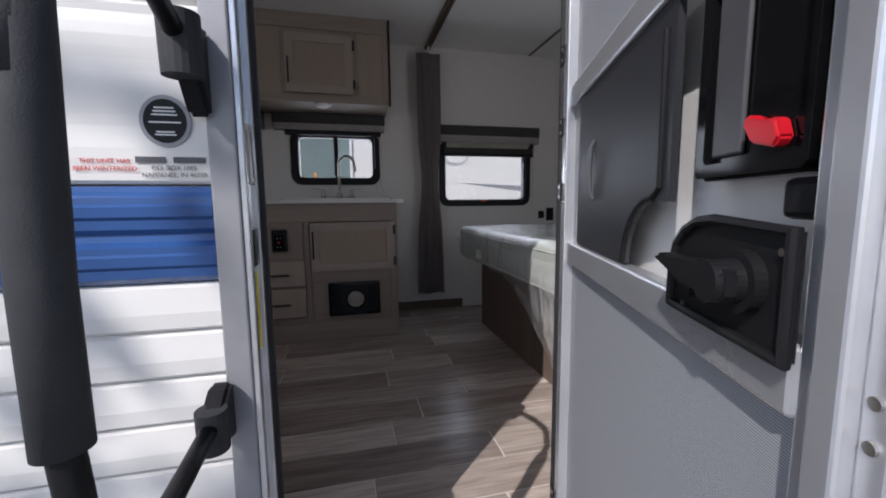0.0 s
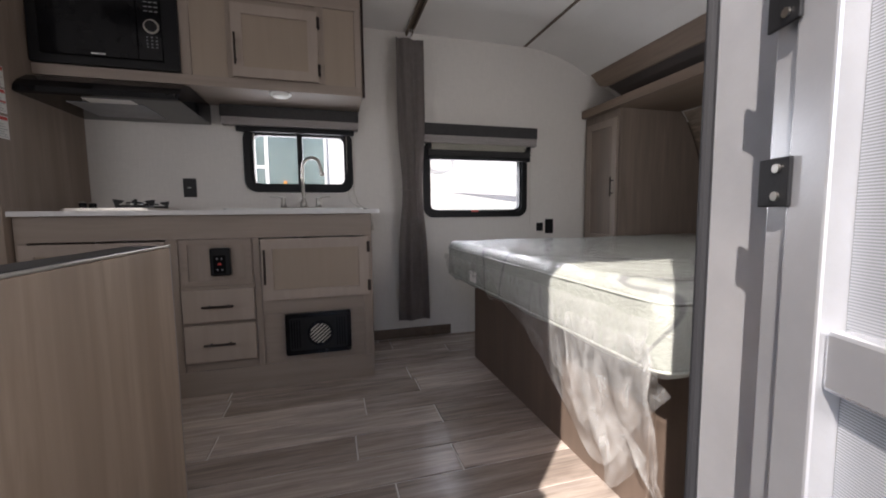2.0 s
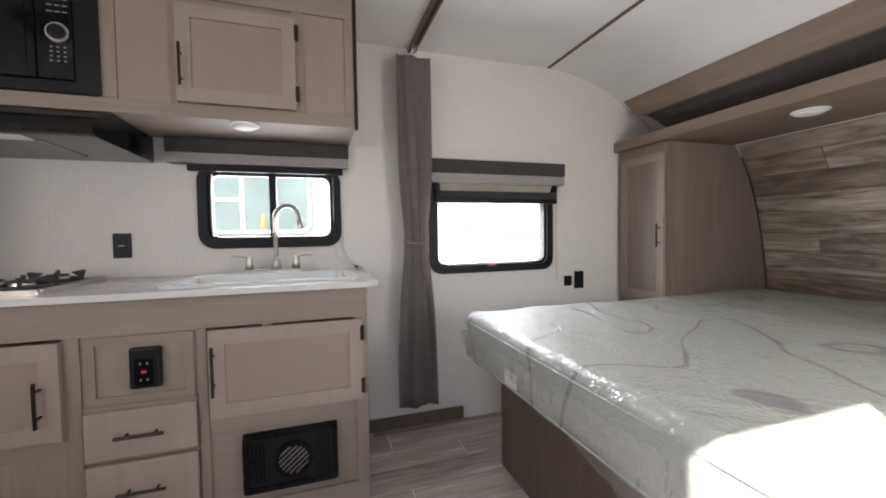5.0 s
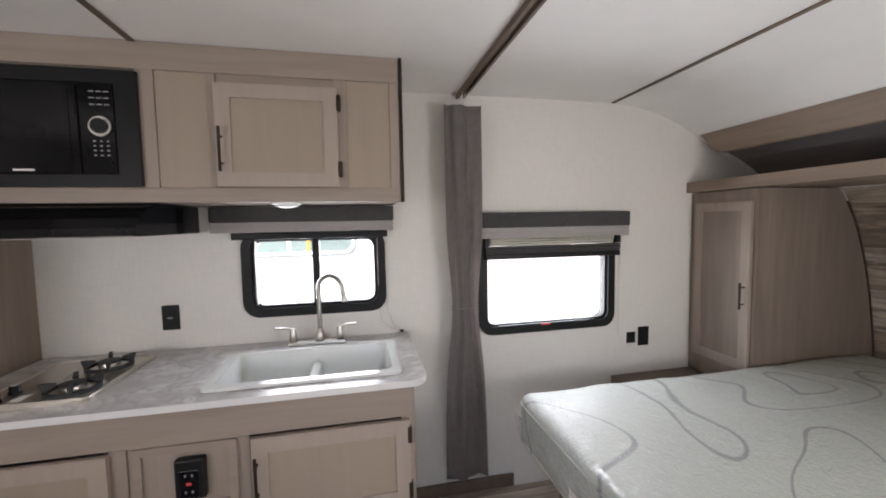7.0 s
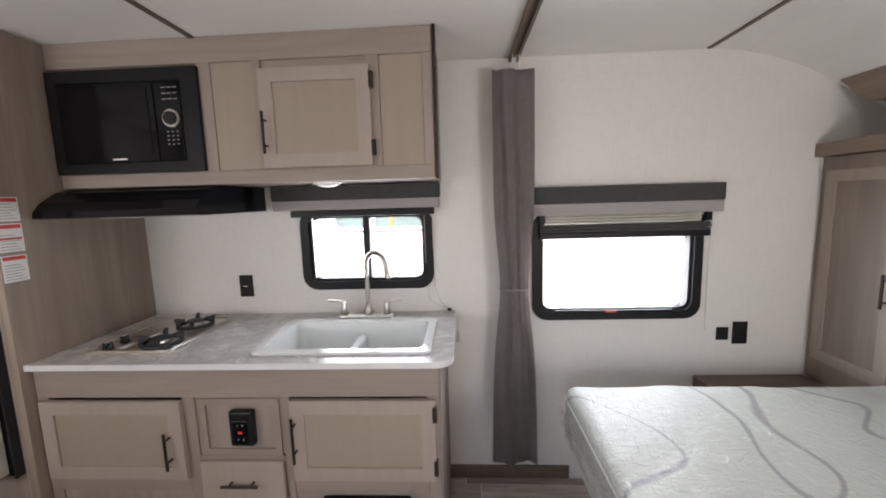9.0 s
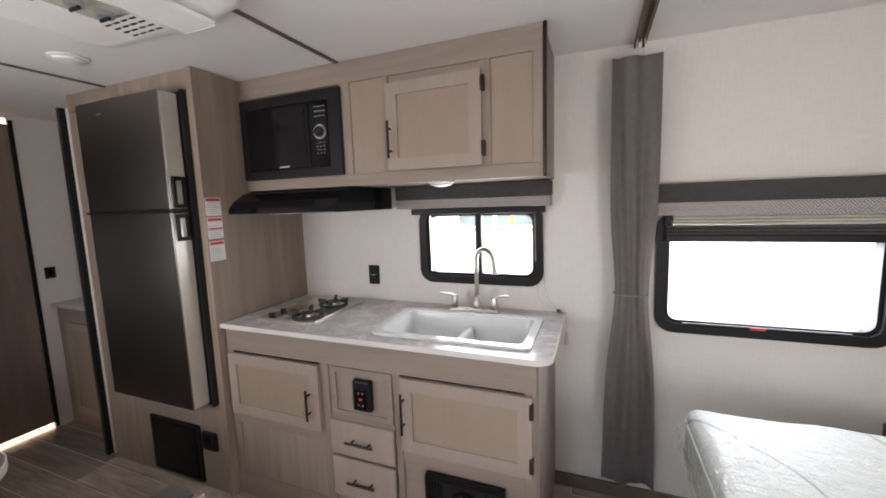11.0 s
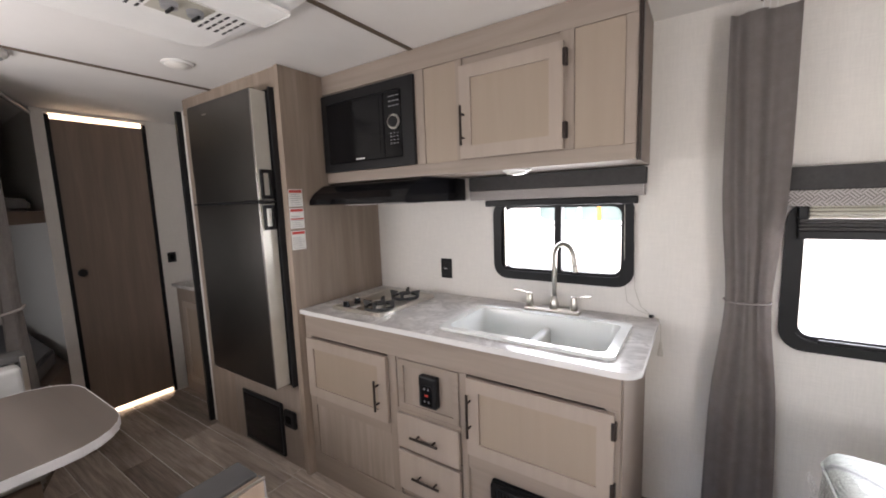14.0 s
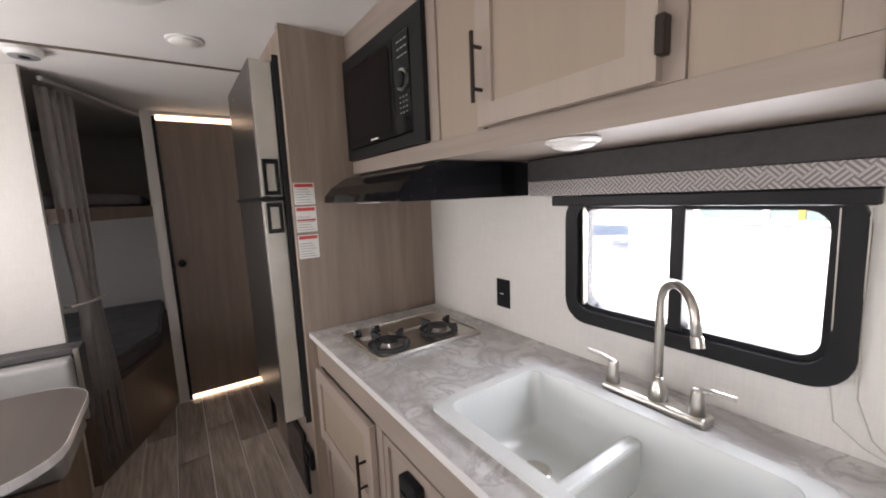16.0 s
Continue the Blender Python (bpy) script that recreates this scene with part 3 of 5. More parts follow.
part("elbow", rod((-0.212, 0.615, 0.535), (-0.212, 0.612, 0.60), 0.022, seg=20), FOAM, grab)
part("arm", tube([(-0.212, 0.61, 0.575), (-0.212, 0.52, 0.567), (-0.212, 0.42, 0.56), (-0.213, 0.365, 0.575), (-0.216, 0.342, 0.62), (-0.218, 0.34, 0.68), (-0.221, 0.34, 0.72), (-0.214, 0.34, 1.06), (-0.212, 0.35, 1.14), (-0.212, 0.4, 1.19), (-0.212, 0.5, 1.17), (-0.212, 0.61, 1.12)], 0.0125, seg=20), BLACK, grab, "black steel tube", smooth=True)
part("foam_grip", tube([(-0.221, 0.34, 0.715), (-0.221, 0.34, 0.846), (-0.217, 0.34, 0.96), (-0.213, 0.34, 1.08)], 0.0195, seg=28), FOAM, grab, "black foam grip", smooth=True)
part("grip_shoulder", tube([(-0.22, 0.34, 0.99), (-0.216, 0.34, 1.07)], 0.021, seg=28), FOAM, grab, smooth=True)

# writing on the siding


def lettering(text, x, y, z, size, material, parent, name="lettering"):
    cu = bpy.data.curves.new(name, "FONT")
    cu.body, cu.size, cu.align_x, cu.extrude = text, size, "CENTER", 0.0002
    tmp = bpy.data.objects.new(name, cu)
    me = bpy.data.meshes.new_from_object(tmp)
    bpy.data.objects.remove(tmp)
    me.materials.clear()
    me.materials.append(material)
    me.transform(pose(x, y, z, 90, 0, 0))
    me.transform(Matrix.Translation(-BASE[parent]))
    ob = new(name, me)
    ob.parent = parent
    return ob


decal = thing("door_decal", (-0.26, 0.675, 0.95), "printed maker's address and winterizing notice on the siding", "decal")
for k, w in enumerate((0.04, 0.044)):
    part("name_bar", box(-0.306 + k * 0.05, -0.306 + k * 0.05 + w, 0.6750, 0.6760, 0.966, 0.975), INK, decal, "dark printed bar")
lettering("P.O. BOX 1005", -0.2555, 0.6755, 0.9555, 0.0095, INK, decal)
lettering("NAPPANEE, IN 46550", -0.2555, 0.6755, 0.945, 0.0095, INK, decal)
lettering("THIS UNIT HAS", -0.345, 0.6755, 0.965, 0.0095, REDINK, decal)
lettering("BEEN WINTERIZED", -0.345, 0.6755, 0.954, 0.0095, REDINK, decal)
badge = thing("round_badge", (-0.262, 0.675, 1.03), "round black and silver sticker on the siding", "sticker")
part("rim", prism([(-0.262 + 0.034 * math.cos(2 * math.pi * k / 32), 1.027 + 0.038 * math.sin(2 * math.pi * k / 32)) for k in range(32)], "y", 0.6745, 0.6765), TRIMG, badge)
part("face", prism([(-0.262 + 0.0285 * math.cos(2 * math.pi * k / 32), 1.027 + 0.032 * math.sin(2 * math.pi * k / 32)) for k in range(32)], "y", 0.6735, 0.6743), BLACK, badge)
for z, w in ((1.045, 0.026), (1.040, 0.03), (1.035, 0.034), (1.024, 0.042), (1.010, 0.024), (1.006, 0.028)):
    part("printed_line", box(-0.262 - w / 2, -0.262 + w / 2, 0.6728, 0.6733, z, z + 0.0022), PAPER, badge)


# ---- windows ----


def window(name, hole, label, slider=False, group="windows"):
    x0, x1, z0, z1 = hole
    root = thing(name, ((x0 + x1) / 2, YW, z0), label, "window", group, "structure")
    o = round_rect(x0 - 0.03, x1 + 0.03, z0 - 0.03, z1 + 0.02, 0.075)
    part("window_frame", ring(o, round_rect(x0 + 0.012, x1 - 0.012, z0 + 0.012, z1 - 0.012, 0.05), "y", YW - 0.018, YW - 0.001), BLACK, root, "black rounded frame")
    part("sash", ring(round_rect(x0 + 0.001, x1 - 0.001, z0 + 0.001, z1 - 0.001, 0.052), round_rect(x0 + 0.026, x1 - 0.026, z0 + 0.026, z1 - 0.026, 0.04), "y", YW, YW + 0.05), BLACK, root)
    if slider:
        xm = (x0 + x1) / 2
        part("mullion", box(xm - 0.017, xm + 0.017, YW - 0.008, YW + 0.04, z0 + 0.013, z1 - 0.013, 0.003), BLACK, root)
        panes = ((x0 + 0.02, xm - 0.018), (xm + 0.018, x1 - 0.02))
        part("slider_handle", box(x0 + 0.03, x0 + 0.038, YW - 0.012, YW + 0.004, z0 + 0.03, z1 - 0.02, 0.002), STEEL, root, "bright slider handle")
    else:
        panes = ((x0 + 0.02, x1 - 0.02),)
        part("crank_rail", box(x0 + 0.08, x1 - 0.1, YW - 0.022, YW - 0.006, z0 + 0.005, z0 + 0.02, 0.003), BLACK, root)
        part("tag", box(x0 + 0.33, x0 + 0.385, YW - 0.024, YW - 0.0225, z0 + 0.008, z0 + 0.018), REDINK, root, "small orange tag")
    for a, b in panes:
        g = part("pane", box(a, b, YW + 0.022, YW + 0.026, z0 + 0.014, z1 - 0.014), GLASS, root)
        g.visible_shadow = False
    return root


window("window_1", WIN1, "sliding window with a black rounded frame over the sink", True)
window("window_2", WIN2, "wide window with a black rounded frame beside the bed")

def valance(x0, x1, z0, z1, depth, split, label):
    root = thing("window_valance", ((x0 + x1) / 2, YW, z0), label, "valance", "window valances")
    y0 = YW - depth
    part("upper_band", box(x0, x1, y0, YW - 0.002, split, z1, 0.004), CHAR, root, "charcoal cloth band")
    part("lower_band", box(x0 + 0.004, x1 - 0.004, y0 + 0.002, YW - 0.002, z0, split - 0.0005, 0.003), WEAVE, root, "grey basket-weave band")
    return root


valance(-0.535, 0.292, 1.470, 1.588, 0.075, 1.518, "charcoal and woven-grey valance under the wall cabinet")
valance(0.735, 1.632, 1.412, 1.548, 0.06, 1.468, "charcoal and woven-grey valance over the bed window")
# raised blinds under the valances
bl = thing("raised_blind", (1.17, YW - 0.02, 1.33), "raised pleated blind gathered at the window top", "blind", "raised blinds")
for k in range(4):
    part("pleat", box(0.80, 1.535, YW - 0.046 - 0.004 * (k % 2), YW - 0.02, 1.369 + k * 0.0125, 1.380 + k * 0.0125, 0.004), SHADE, bl)
for k in range(3):
    part("pleat", box(0.775, 1.578 + 0.005 * (k % 2), YW - 0.05, YW - 0.02, 1.328 + k * 0.0135, 1.340 + k * 0.0135, 0.004), CHAR, bl, "dark gathered pleat")
part("bottom_rail", box(0.775, 1.58, YW - 0.048, YW - 0.02, 1.297, 1.327, 0.004), BLACK, bl)
for cx in (0.772, 1.558):
    part("end_cap", box(cx, cx + 0.026, YW - 0.045, YW - 0.019, 1.37, 1.411, 0.003), BLACK, bl)
bl = thing("raised_blind", (-0.09, YW - 0.02, 1.43), "raised blind with a black rail at the window top", "blind", "raised blinds")
part("bottom_rail", box(-0.455, 0.262, YW - 0.05, YW - 0.02, 1.436, 1.468, 0.004), BLACK, bl)
cord = thing("blind_cord", (0.28, YW - 0.02, 0.95), "thin white blind cord hanging over the counter", "cord")
part("cord", tube([(0.25, YW - 0.03, 1.43), (0.25, YW - 0.012, 1.2), (0.255, YW - 0.012, 1.06), (0.28, YW - 0.012, 0.985), (0.322, YW - 0.02, 0.95), (0.352, YW - 0.06, 0.948), (0.364, YW - 0.075, 0.93), (0.366, YW - 0.08, 0.86)], 0.0016, seg=6), CORD, cord)
part("cord", tube([(0.21, YW - 0.03, 1.43), (0.212, YW - 0.012, 1.1), (0.225, YW - 0.012, 1.0), (0.27, YW - 0.014, 0.965), (0.322, YW - 0.02, 0.95)], 0.0014, seg=6), CORD, cord)
part("clip", box(0.314, 0.334, YW - 0.03, YW - 0.012, 0.9405, 0.953, 0.003), BLACK, cord, "small dark cord clip")
part("tassel", rod((0.366, YW - 0.08, 0.86), (0.366, YW - 0.08, 0.80), 0.004, r2=0.012), CORD, cord)
cord = thing("blind_cord", (1.585, YW - 0.02, 1.2), "thin blind cord beside the bed window", "cord")
part("cord", tube([(1.595, YW - 0.03, 1.41), (1.595, YW - 0.012, 1.2), (1.598, YW - 0.012, 0.82)], 0.0015, seg=6), CORD, cord)


def outlet(name, x, z, w, h, label):
    root = thing(name, (x, YW, z), label, "outlet", "wall outlets")
    part("cover_plate", box(x - w / 2, x + w / 2, YW - 0.008, YW - 0.0005, z - h / 2, z + h / 2, 0.003), BLACK, root)
    part("insert", box(x - w * 0.25, x + w * 0.25, YW - 0.011, YW - 0.0082, z - h * 0.3, z + h * 0.3, 0.001), BLACK, root)
    return root


o1 = outlet("wall_outlet", -0.738, 1.085, 0.072, 0.115, "black wall outlet above the counter")
part("marking", box(-0.75, -0.728, YW - 0.0118, YW - 0.0112, 1.083, 1.086), PAPER, o1)
outlet("wall_outlet", 1.775, 0.80, 0.072, 0.115, "black wall outlet above the bed")
outlet("wall_switch", 1.69, 0.797, 0.058, 0.066, "small black wall socket beside an outlet")


# ---- kitchen ----


def cabinet_door(parent, x0, x1, z0, z1, y, handle_x=None, hz=None, hinges=()):
    d = part("door", ring([(x0, z0), (x1, z0), (x1, z1), (x0, z1)], [(x0 + 0.052, z0 + 0.052), (x1 - 0.052, z0 + 0.052), (x1 - 0.052, z1 - 0.052), (x0 + 0.052, z1 - 0.052)], "y", y - 0.02, y - 0.001), DOORW, parent)
    part("inset", box(x0 + 0.05, x1 - 0.05, y - 0.012, y - 0.003, z0 + 0.05, z1 - 0.05), INSET, d, "flat tan inset")
    if handle_x is not None:
        pull(d, (handle_x, y - 0.02, hz[0]), (handle_x, y - 0.02, hz[1]))
    for hx, hzz in hinges:
        part("hinge", box(hx - 0.008, hx + 0.008, y - 0.026, y - 0.0015, hzz - 0.03, hzz + 0.03, 0.004), BRONZE, d, "dark exposed hinge")
    return d


def pull(parent, a, b):
    """Bar pull on two posts, standing off towards the room."""
    a, b = Vector(a), Vector(b)
    off = Vector((0, -0.028, 0))
    d = (b - a)
    h = part("handle", rod(a + off, b + off, 0.0055), BRONZE, parent, "dark bronze bar pull")
    for f in (0.2, 0.8):
        part("post", rod(a + d * f, a + d * f + off, 0.0045), BRONZE, h)
    return h


FY = 2.628
base = thing("base_cabinet", (-0.47, 2.9, 0), "greige wood-grain kitchen base cabinet with doors and drawers", "cabinet")
part("carcass", box(-1.245, 0.30, FY + 0.002, YW - 0.002, 0.0, 0.75, 0.002), CAB, base)
part("side_panel", box(0.3005, 0.306, FY, YW - 0.002, 0.0, 0.914, 0.001), CABV, base)
for x0, x1, z0, z1 in ((-1.245, 0.30, 0.795, 0.914), (-1.245, 0.30, 0.0, 0.13), (-0.672, -0.625, 0.13, 0.795), (-0.29, -0.26, 0.13, 0.795), (0.255, 0.30, 0.13, 0.795), (-0.259, 0.254, 0.40, 0.48), (-1.245, -1.2, 0.13, 0.795), (-1.2, -0.672, 0.41, 0.47), (-0.624, -0.291, 0.535, 0.56), (-0.624, -0.291, 0.372, 0.388)):
    part("face_rail", box(x0 + 0.0003, x1 - 0.0003, FY - 0.012, FY, z0 + 0.0003, z1 - 0.0003, 0.001), CAB if x1 - x0 > z1 - z0 else CABV, base)
cabinet_door(base, -1.222, -0.67, 0.472, 0.787, FY - 0.013, -0.72, (0.53, 0.675))
part("lower_inset", box(-1.199, -0.673, FY - 0.006, FY, 0.131, 0.409), PLANKV, base, "recessed plank panel")
part("outlet_inset", box(-0.624, -0.291, FY - 0.005, FY + 0.001, 0.561, 0.794), PLANKV, base, "recessed panel")
part("outlet_frame", ring([(-0.612, 0.562), (-0.3, 0.562), (-0.3, 0.79), (-0.612, 0.79)], [(-0.585, 0.588), (-0.327, 0.588), (-0.327, 0.764), (-0.585, 0.764)], "y", FY - 0.014, FY - 0.006), CAB, base)
for z0, z1 in ((0.382, 0.545), (0.178, 0.366)):
    dr = part("drawer", box(-0.617, -0.294, FY - 0.031, FY - 0.013, z0, z1, 0.004), DOORW, base)
    zc = (z0 + z1) / 2
    pull(dr, (-0.525, FY - 0.031, zc), (-0.385, FY - 0.031, zc))
cabinet_door(base, -0.252, 0.284, 0.472, 0.789, FY - 0.013, -0.235, (0.56, 0.735), ((0.283, 0.735), (0.283, 0.525)))
gf = thing("counter_outlet", (-0.455, FY, 0.67), "black outlet box with red indicator light in the cabinet face", "outlet")
part("housing", box(-0.483, -0.393, FY - 0.038, FY - 0.0055, 0.613, 0.75, 0.008), BLACK, gf)
part("face", box(-0.466, -0.412, FY - 0.041, FY - 0.0385, 0.625, 0.715, 0.001), BLACKG, gf)
part("indicator", box(-0.447, -0.431, FY - 0.0425, FY - 0.0412, 0.667, 0.676), REDLED, gf, "red indicator light")
for z in (0.64, 0.695):
    for x in (-0.451, -0.431):
        part("slot", box(x, x + 0.005, FY - 0.0425, FY - 0.0412, z, z + 0.008), TRIMG, gf)
vent = thing("heater_vent", (0.012, FY, 0.28), "black furnace vent grille in the cabinet face", "vent")
part("plate", box(-0.155, 0.18, FY - 0.022, FY - 0.001, 0.17, 0.39, 0.005), BLACK, vent)
part("rim", ring(round_rect(-0.155, 0.18, 0.17, 0.39, 0.012, 2), round_rect(-0.135, 0.16, 0.19, 0.37, 0.012, 2), "y", FY - 0.03, FY - 0.0225), BLACKG, vent)
part("collar", ring([(0.02 + 0.066 * math.cos(k * math.pi / 14), 0.28 + 0.066 * math.sin(k * math.pi / 14)) for k in range(28)], [(0.02 + 0.054 * math.cos(k * math.pi / 14), 0.28 + 0.054 * math.sin(k * math.pi / 14)) for k in range(28)], "y", FY - 0.042, FY - 0.0225), BLACKG, vent)
for k in range(-3, 4):
    hl = math.sqrt(max(0, 0.054 ** 2 - (k * 0.015) ** 2))
    c, s = math.cos(radians(40)), math.sin(radians(40))
    ox, oz = -s * k * 0.015, c * k * 0.015
    part("louvre", rod((0.02 + ox - c * hl, FY - 0.034, 0.28 + oz - s * hl), (0.02 + ox + c * hl, FY - 0.034, 0.28 + oz + s * hl), 0.0035, seg=8), STEEL, vent)
for sx in (-0.105, 0.125):
    for k in range(4):
        part("slot_bar", box(sx - 0.022 + k * 0.013, sx - 0.016 + k * 0.013, FY - 0.027, FY - 0.0225, 0.205, 0.355), BLACKG, vent)

CT = 0.935
SX0, SX1, SY0, SY1 = -0.432, 0.27, 2.668, 3.078
bm = bmesh.new()
ctr = [(-1.247, 2.592), (0.288, 2.592)] + [(0.288 + 0.065 * math.sin(radians(a)), 2.657 - 0.065 * math.cos(radians(a))) for a in range(10, 91, 10)] + [(0.353, YW - 0.002), (-1.247, YW - 0.002)]
# one slab round the sink cut-out
XA, XB, YA, YB, YE = SX0 + 0.02, SX1 - 0.02, SY0 + 0.02, SY1 - 0.02, YW - 0.002
prism([(-1.247, 2.592), (XA, 2.592), (XA, YA), (XA, YB), (XA, YE), (-1.247, YE)], "z", CT - 0.0205, CT, bm)
prism([(XA, 2.592), (XB, 2.592), (XB, YA), (XA, YA)], "z", CT - 0.0205, CT, bm)
prism([(XA, YB), (XB, YB), (XB, YE), (XA, YE)], "z", CT - 0.0205, CT, bm)
prism([(XB, 2.592)] + ctr[1:-1] + [(XB, YE), (XB, YB), (XB, YA)], "z", CT - 0.0205, CT, bm)
bmesh.ops.remove_doubles(bm, verts=bm.verts, dist=0.0005)
counter = thing("countertop", (-0.47, 2.9, CT - 0.0205), "grey marbled laminate countertop with a pale edge", "countertop")
part("top", bm, COUNTER, counter)
path = [(-1.247, 2.5895)] + [(p[0], p[1] - 0.0025) for p in ctr[1:2]] + [(0.288 + 0.0675 * math.sin(radians(a)), 2.657 - 0.0675 * math.cos(radians(a))) for a in range(10, 91, 10)] + [(0.3555, YW - 0.003)]
bm = bmesh.new()
inn = [(-1.247, 2.5918), (0.288, 2.5918)] + [(0.288 + 0.0652 * math.sin(radians(a)), 2.657 - 0.0652 * math.cos(radians(a))) for a in range(10, 91, 10)] + [(0.3532, YW - 0.003)]
for i in range(len(path) - 1):
    prism([path[i], path[i + 1], inn[i + 1], inn[i]], "z", CT - 0.021, CT + 0.0015, bm)
part("edge_band", bm, EDGE, counter, "pale edge band")

sink = thing("kitchen_sink", (-0.085, 2.9, CT), "white double-bowl drop-in kitchen sink", "sink")
bm = bmesh.new()
ring(round_rect(SX0, SX1, SY0, SY1, 0.03), round_rect(SX0 + 0.035, SX1 - 0.035, SY0 + 0.035, SY1 - 0.04, 0.035), "z", CT + 0.0005, CT + 0.011, bm)
part("rim", bm, SINKM, sink)


def bowl(x0, x1, y0, y1, depth):
    bm = bmesh.new()
    loops = []
    for d, ins, r in ((0.009, 0.0, 0.035), (-0.02, 0.006, 0.04), (-depth + 0.03, 0.02, 0.045), (-depth + 0.008, 0.032, 0.045), (-depth, 0.06, 0.04)):
        loops.append([bm.verts.new((x, y, CT + d)) for x, y in round_rect(x0 + ins, x1 - ins, y0 + ins, y1 - ins, r)])
    for a, b in zip(loops, loops[1:]):
        n = len(a)
        for i in range(n):
            bm.faces.new((a[i], a[(i + 1) % n], b[(i + 1) % n], b[i]))
    bm.faces.new(loops[-1])
    return bm


XM = -0.075
bo = part("bowl", bowl(SX0 + 0.034, SX1 - 0.034, SY0 + 0.034, SY1 - 0.039, 0.17), SINKM, sink, smooth=True)
for dx in (-0.25, 0.085):
    part("drain", lathe([(0.04, 0), (0.032, 0.003), (0.015, 0.001)], (dx, 2.875, CT - 0.169), 20), STEEL, bo, "steel drain")
part("divider", box(XM - 0.02, XM + 0.02, SY0 + 0.042, SY1 - 0.047, CT - 0.175, CT - 0.045, 0.012, seg=3), SINKM, sink, "low divider between the bowls")

fau = thing("faucet", (-0.075, 3.12, CT), "brushed nickel gooseneck faucet with two lever handles", "faucet")
part("base_plate", box(-0.212, 0.048, 3.094, 3.146, CT + 0.001, CT + 0.024, 0.009, seg=3), STEEL, fau)
neck = [(-0.07, 3.12, CT + 0.024), (-0.07, 3.12, CT + 0.22)] + [(-0.07 + 0.056 * (1 - math.cos(radians(a))), 3.12 - 0.043 * (1 - math.cos(radians(a))), CT + 0.27 + 0.062 * math.sin(radians(a))) for a in range(0, 181, 15)] + [(0.047, 3.03, CT + 0.235)]
neck = [neck[0], neck[1], *neck[2:]]
part("spout", tube(neck, 0.0105, seg=16), STEEL, fau, smooth=True)
part("collar", lathe([(0.024, 0), (0.02, 0.03), (0.014, 0.045), (0.0115, 0.06)], (-0.07, 3.12, CT + 0.022), 20), STEEL, fau, smooth=True)
part("aerator", rod((0.047, 3.03, CT + 0.24), (0.052, 3.027, CT + 0.218), 0.0125, seg=16), STEEL, fau)
for hx, s in ((-0.19, -1), (0.02, 1)):
    hd = part("handle", lathe([(0.019, 0), (0.015, 0.03), (0.014, 0.055), (0.012, 0.062)], (hx, 3.12, CT + 0.024), 18), STEEL, fau, smooth=True)
    part("lever", tube([(hx, 3.12, CT + 0.08), (hx + s * 0.03, 3.117, CT + 0.09), (hx + s * 0.076, 3.114, CT + 0.093)], 0.006, seg=10), STEEL, hd)

hob = thing("gas_hob", (-0.93, 2.9, CT), "stainless two-burner gas hob set in the counter", "hob")
part("plate", prism(round_rect(-1.115, -0.755, 2.682, 3.135, 0.025), "z", CT + 0.0008, CT + 0.012), HOBM, hob)
part("lip", ring(round_rect(-1.108, -0.762, 2.689, 3.128, 0.022), round_rect(-1.098, -0.772, 2.699, 3.118, 0.018), "z", CT + 0.0122, CT + 0.017), HOBM, hob, "raised polished lip")
part("ridge", prism([(-0.985, CT + 0.0122), (-0.978, CT + 0.021), (-0.955, CT + 0.021), (-0.948, CT + 0.0122)], "y", 2.83, 3.11), HOBM, hob, "pressed ridge beside the burners")
part("rating_label", box(-1.0, -0.965, 2.715, 2.775, CT + 0.0122, CT + 0.0128), PAPER, hob, "small pale label by the knobs")
for bx_, by in ((-0.845, 2.765), (-0.86, 2.99)):
    bu = part("burner", lathe([(0.05, 0), (0.048, 0.010), (0.036, 0.012), (0.034, 0.024), (0.02, 0.027)], (bx_, by, CT + 0.0122), 28), STEEL, hob, "round gas burner")
    part("cap", lathe([(0.036, 0), (0.034, 0.006), (0.01, 0.008)], (bx_, by, CT + 0.0395), 24), IRON, bu, "black burner cap")
    g = part("pan_support", ring([(bx_ + 0.077 * math.cos(k * math.pi / 16), by + 0.077 * math.sin(k * math.pi / 16)) for k in range(32)], [(bx_ + 0.064 * math.cos(k * math.pi / 16), by + 0.064 * math.sin(k * math.pi / 16)) for k in range(32)], "z", CT + 0.018, CT + 0.031), IRON, hob, "black iron pan support")
    for k in range(4):
        a = radians(25 + 90 * k)
        ux, uy = math.cos(a), math.sin(a)
        wx, wy = -uy * 0.006, ux * 0.006
        pr = bmesh.new()
        prof = [(0.077, 0.0312), (0.084, 0.058), (0.076, 0.059), (0.040, 0.053), (0.040, 0.049), (0.064, 0.0312)]
        lo = [pr.verts.new((bx_ + q * ux - wx, by + q * uy - wy, CT + h)) for q, h in prof]
        hi = [pr.verts.new((bx_ + q * ux + wx, by + q * uy + wy, CT + h)) for q, h in prof]
        pr.faces.new(lo)
        pr.faces.new(hi)
        for i in range(len(prof)):
            pr.faces.new((lo[i], lo[(i + 1) % len(prof)], hi[(i + 1) % len(prof)], hi[i]))
        part("prong", pr, IRON, g)
for ky in (2.72, 2.80):
    kb = part("knob", lathe([(0.019, 0), (0.018, 0.006), (0.0145, 0.010), (0.0155, 0.026), (0.012, 0.030)], (-1.035, ky, CT + 0.0122), 20), BLACKG, hob, "black control knob", smooth=True)
    part("knob_cap", lathe([(0.0135, 0), (0.011, 0.004), (0.003, 0.006)], (-1.035, ky, CT + 0.0415), 18), STEEL, kb, "bright knob cap")

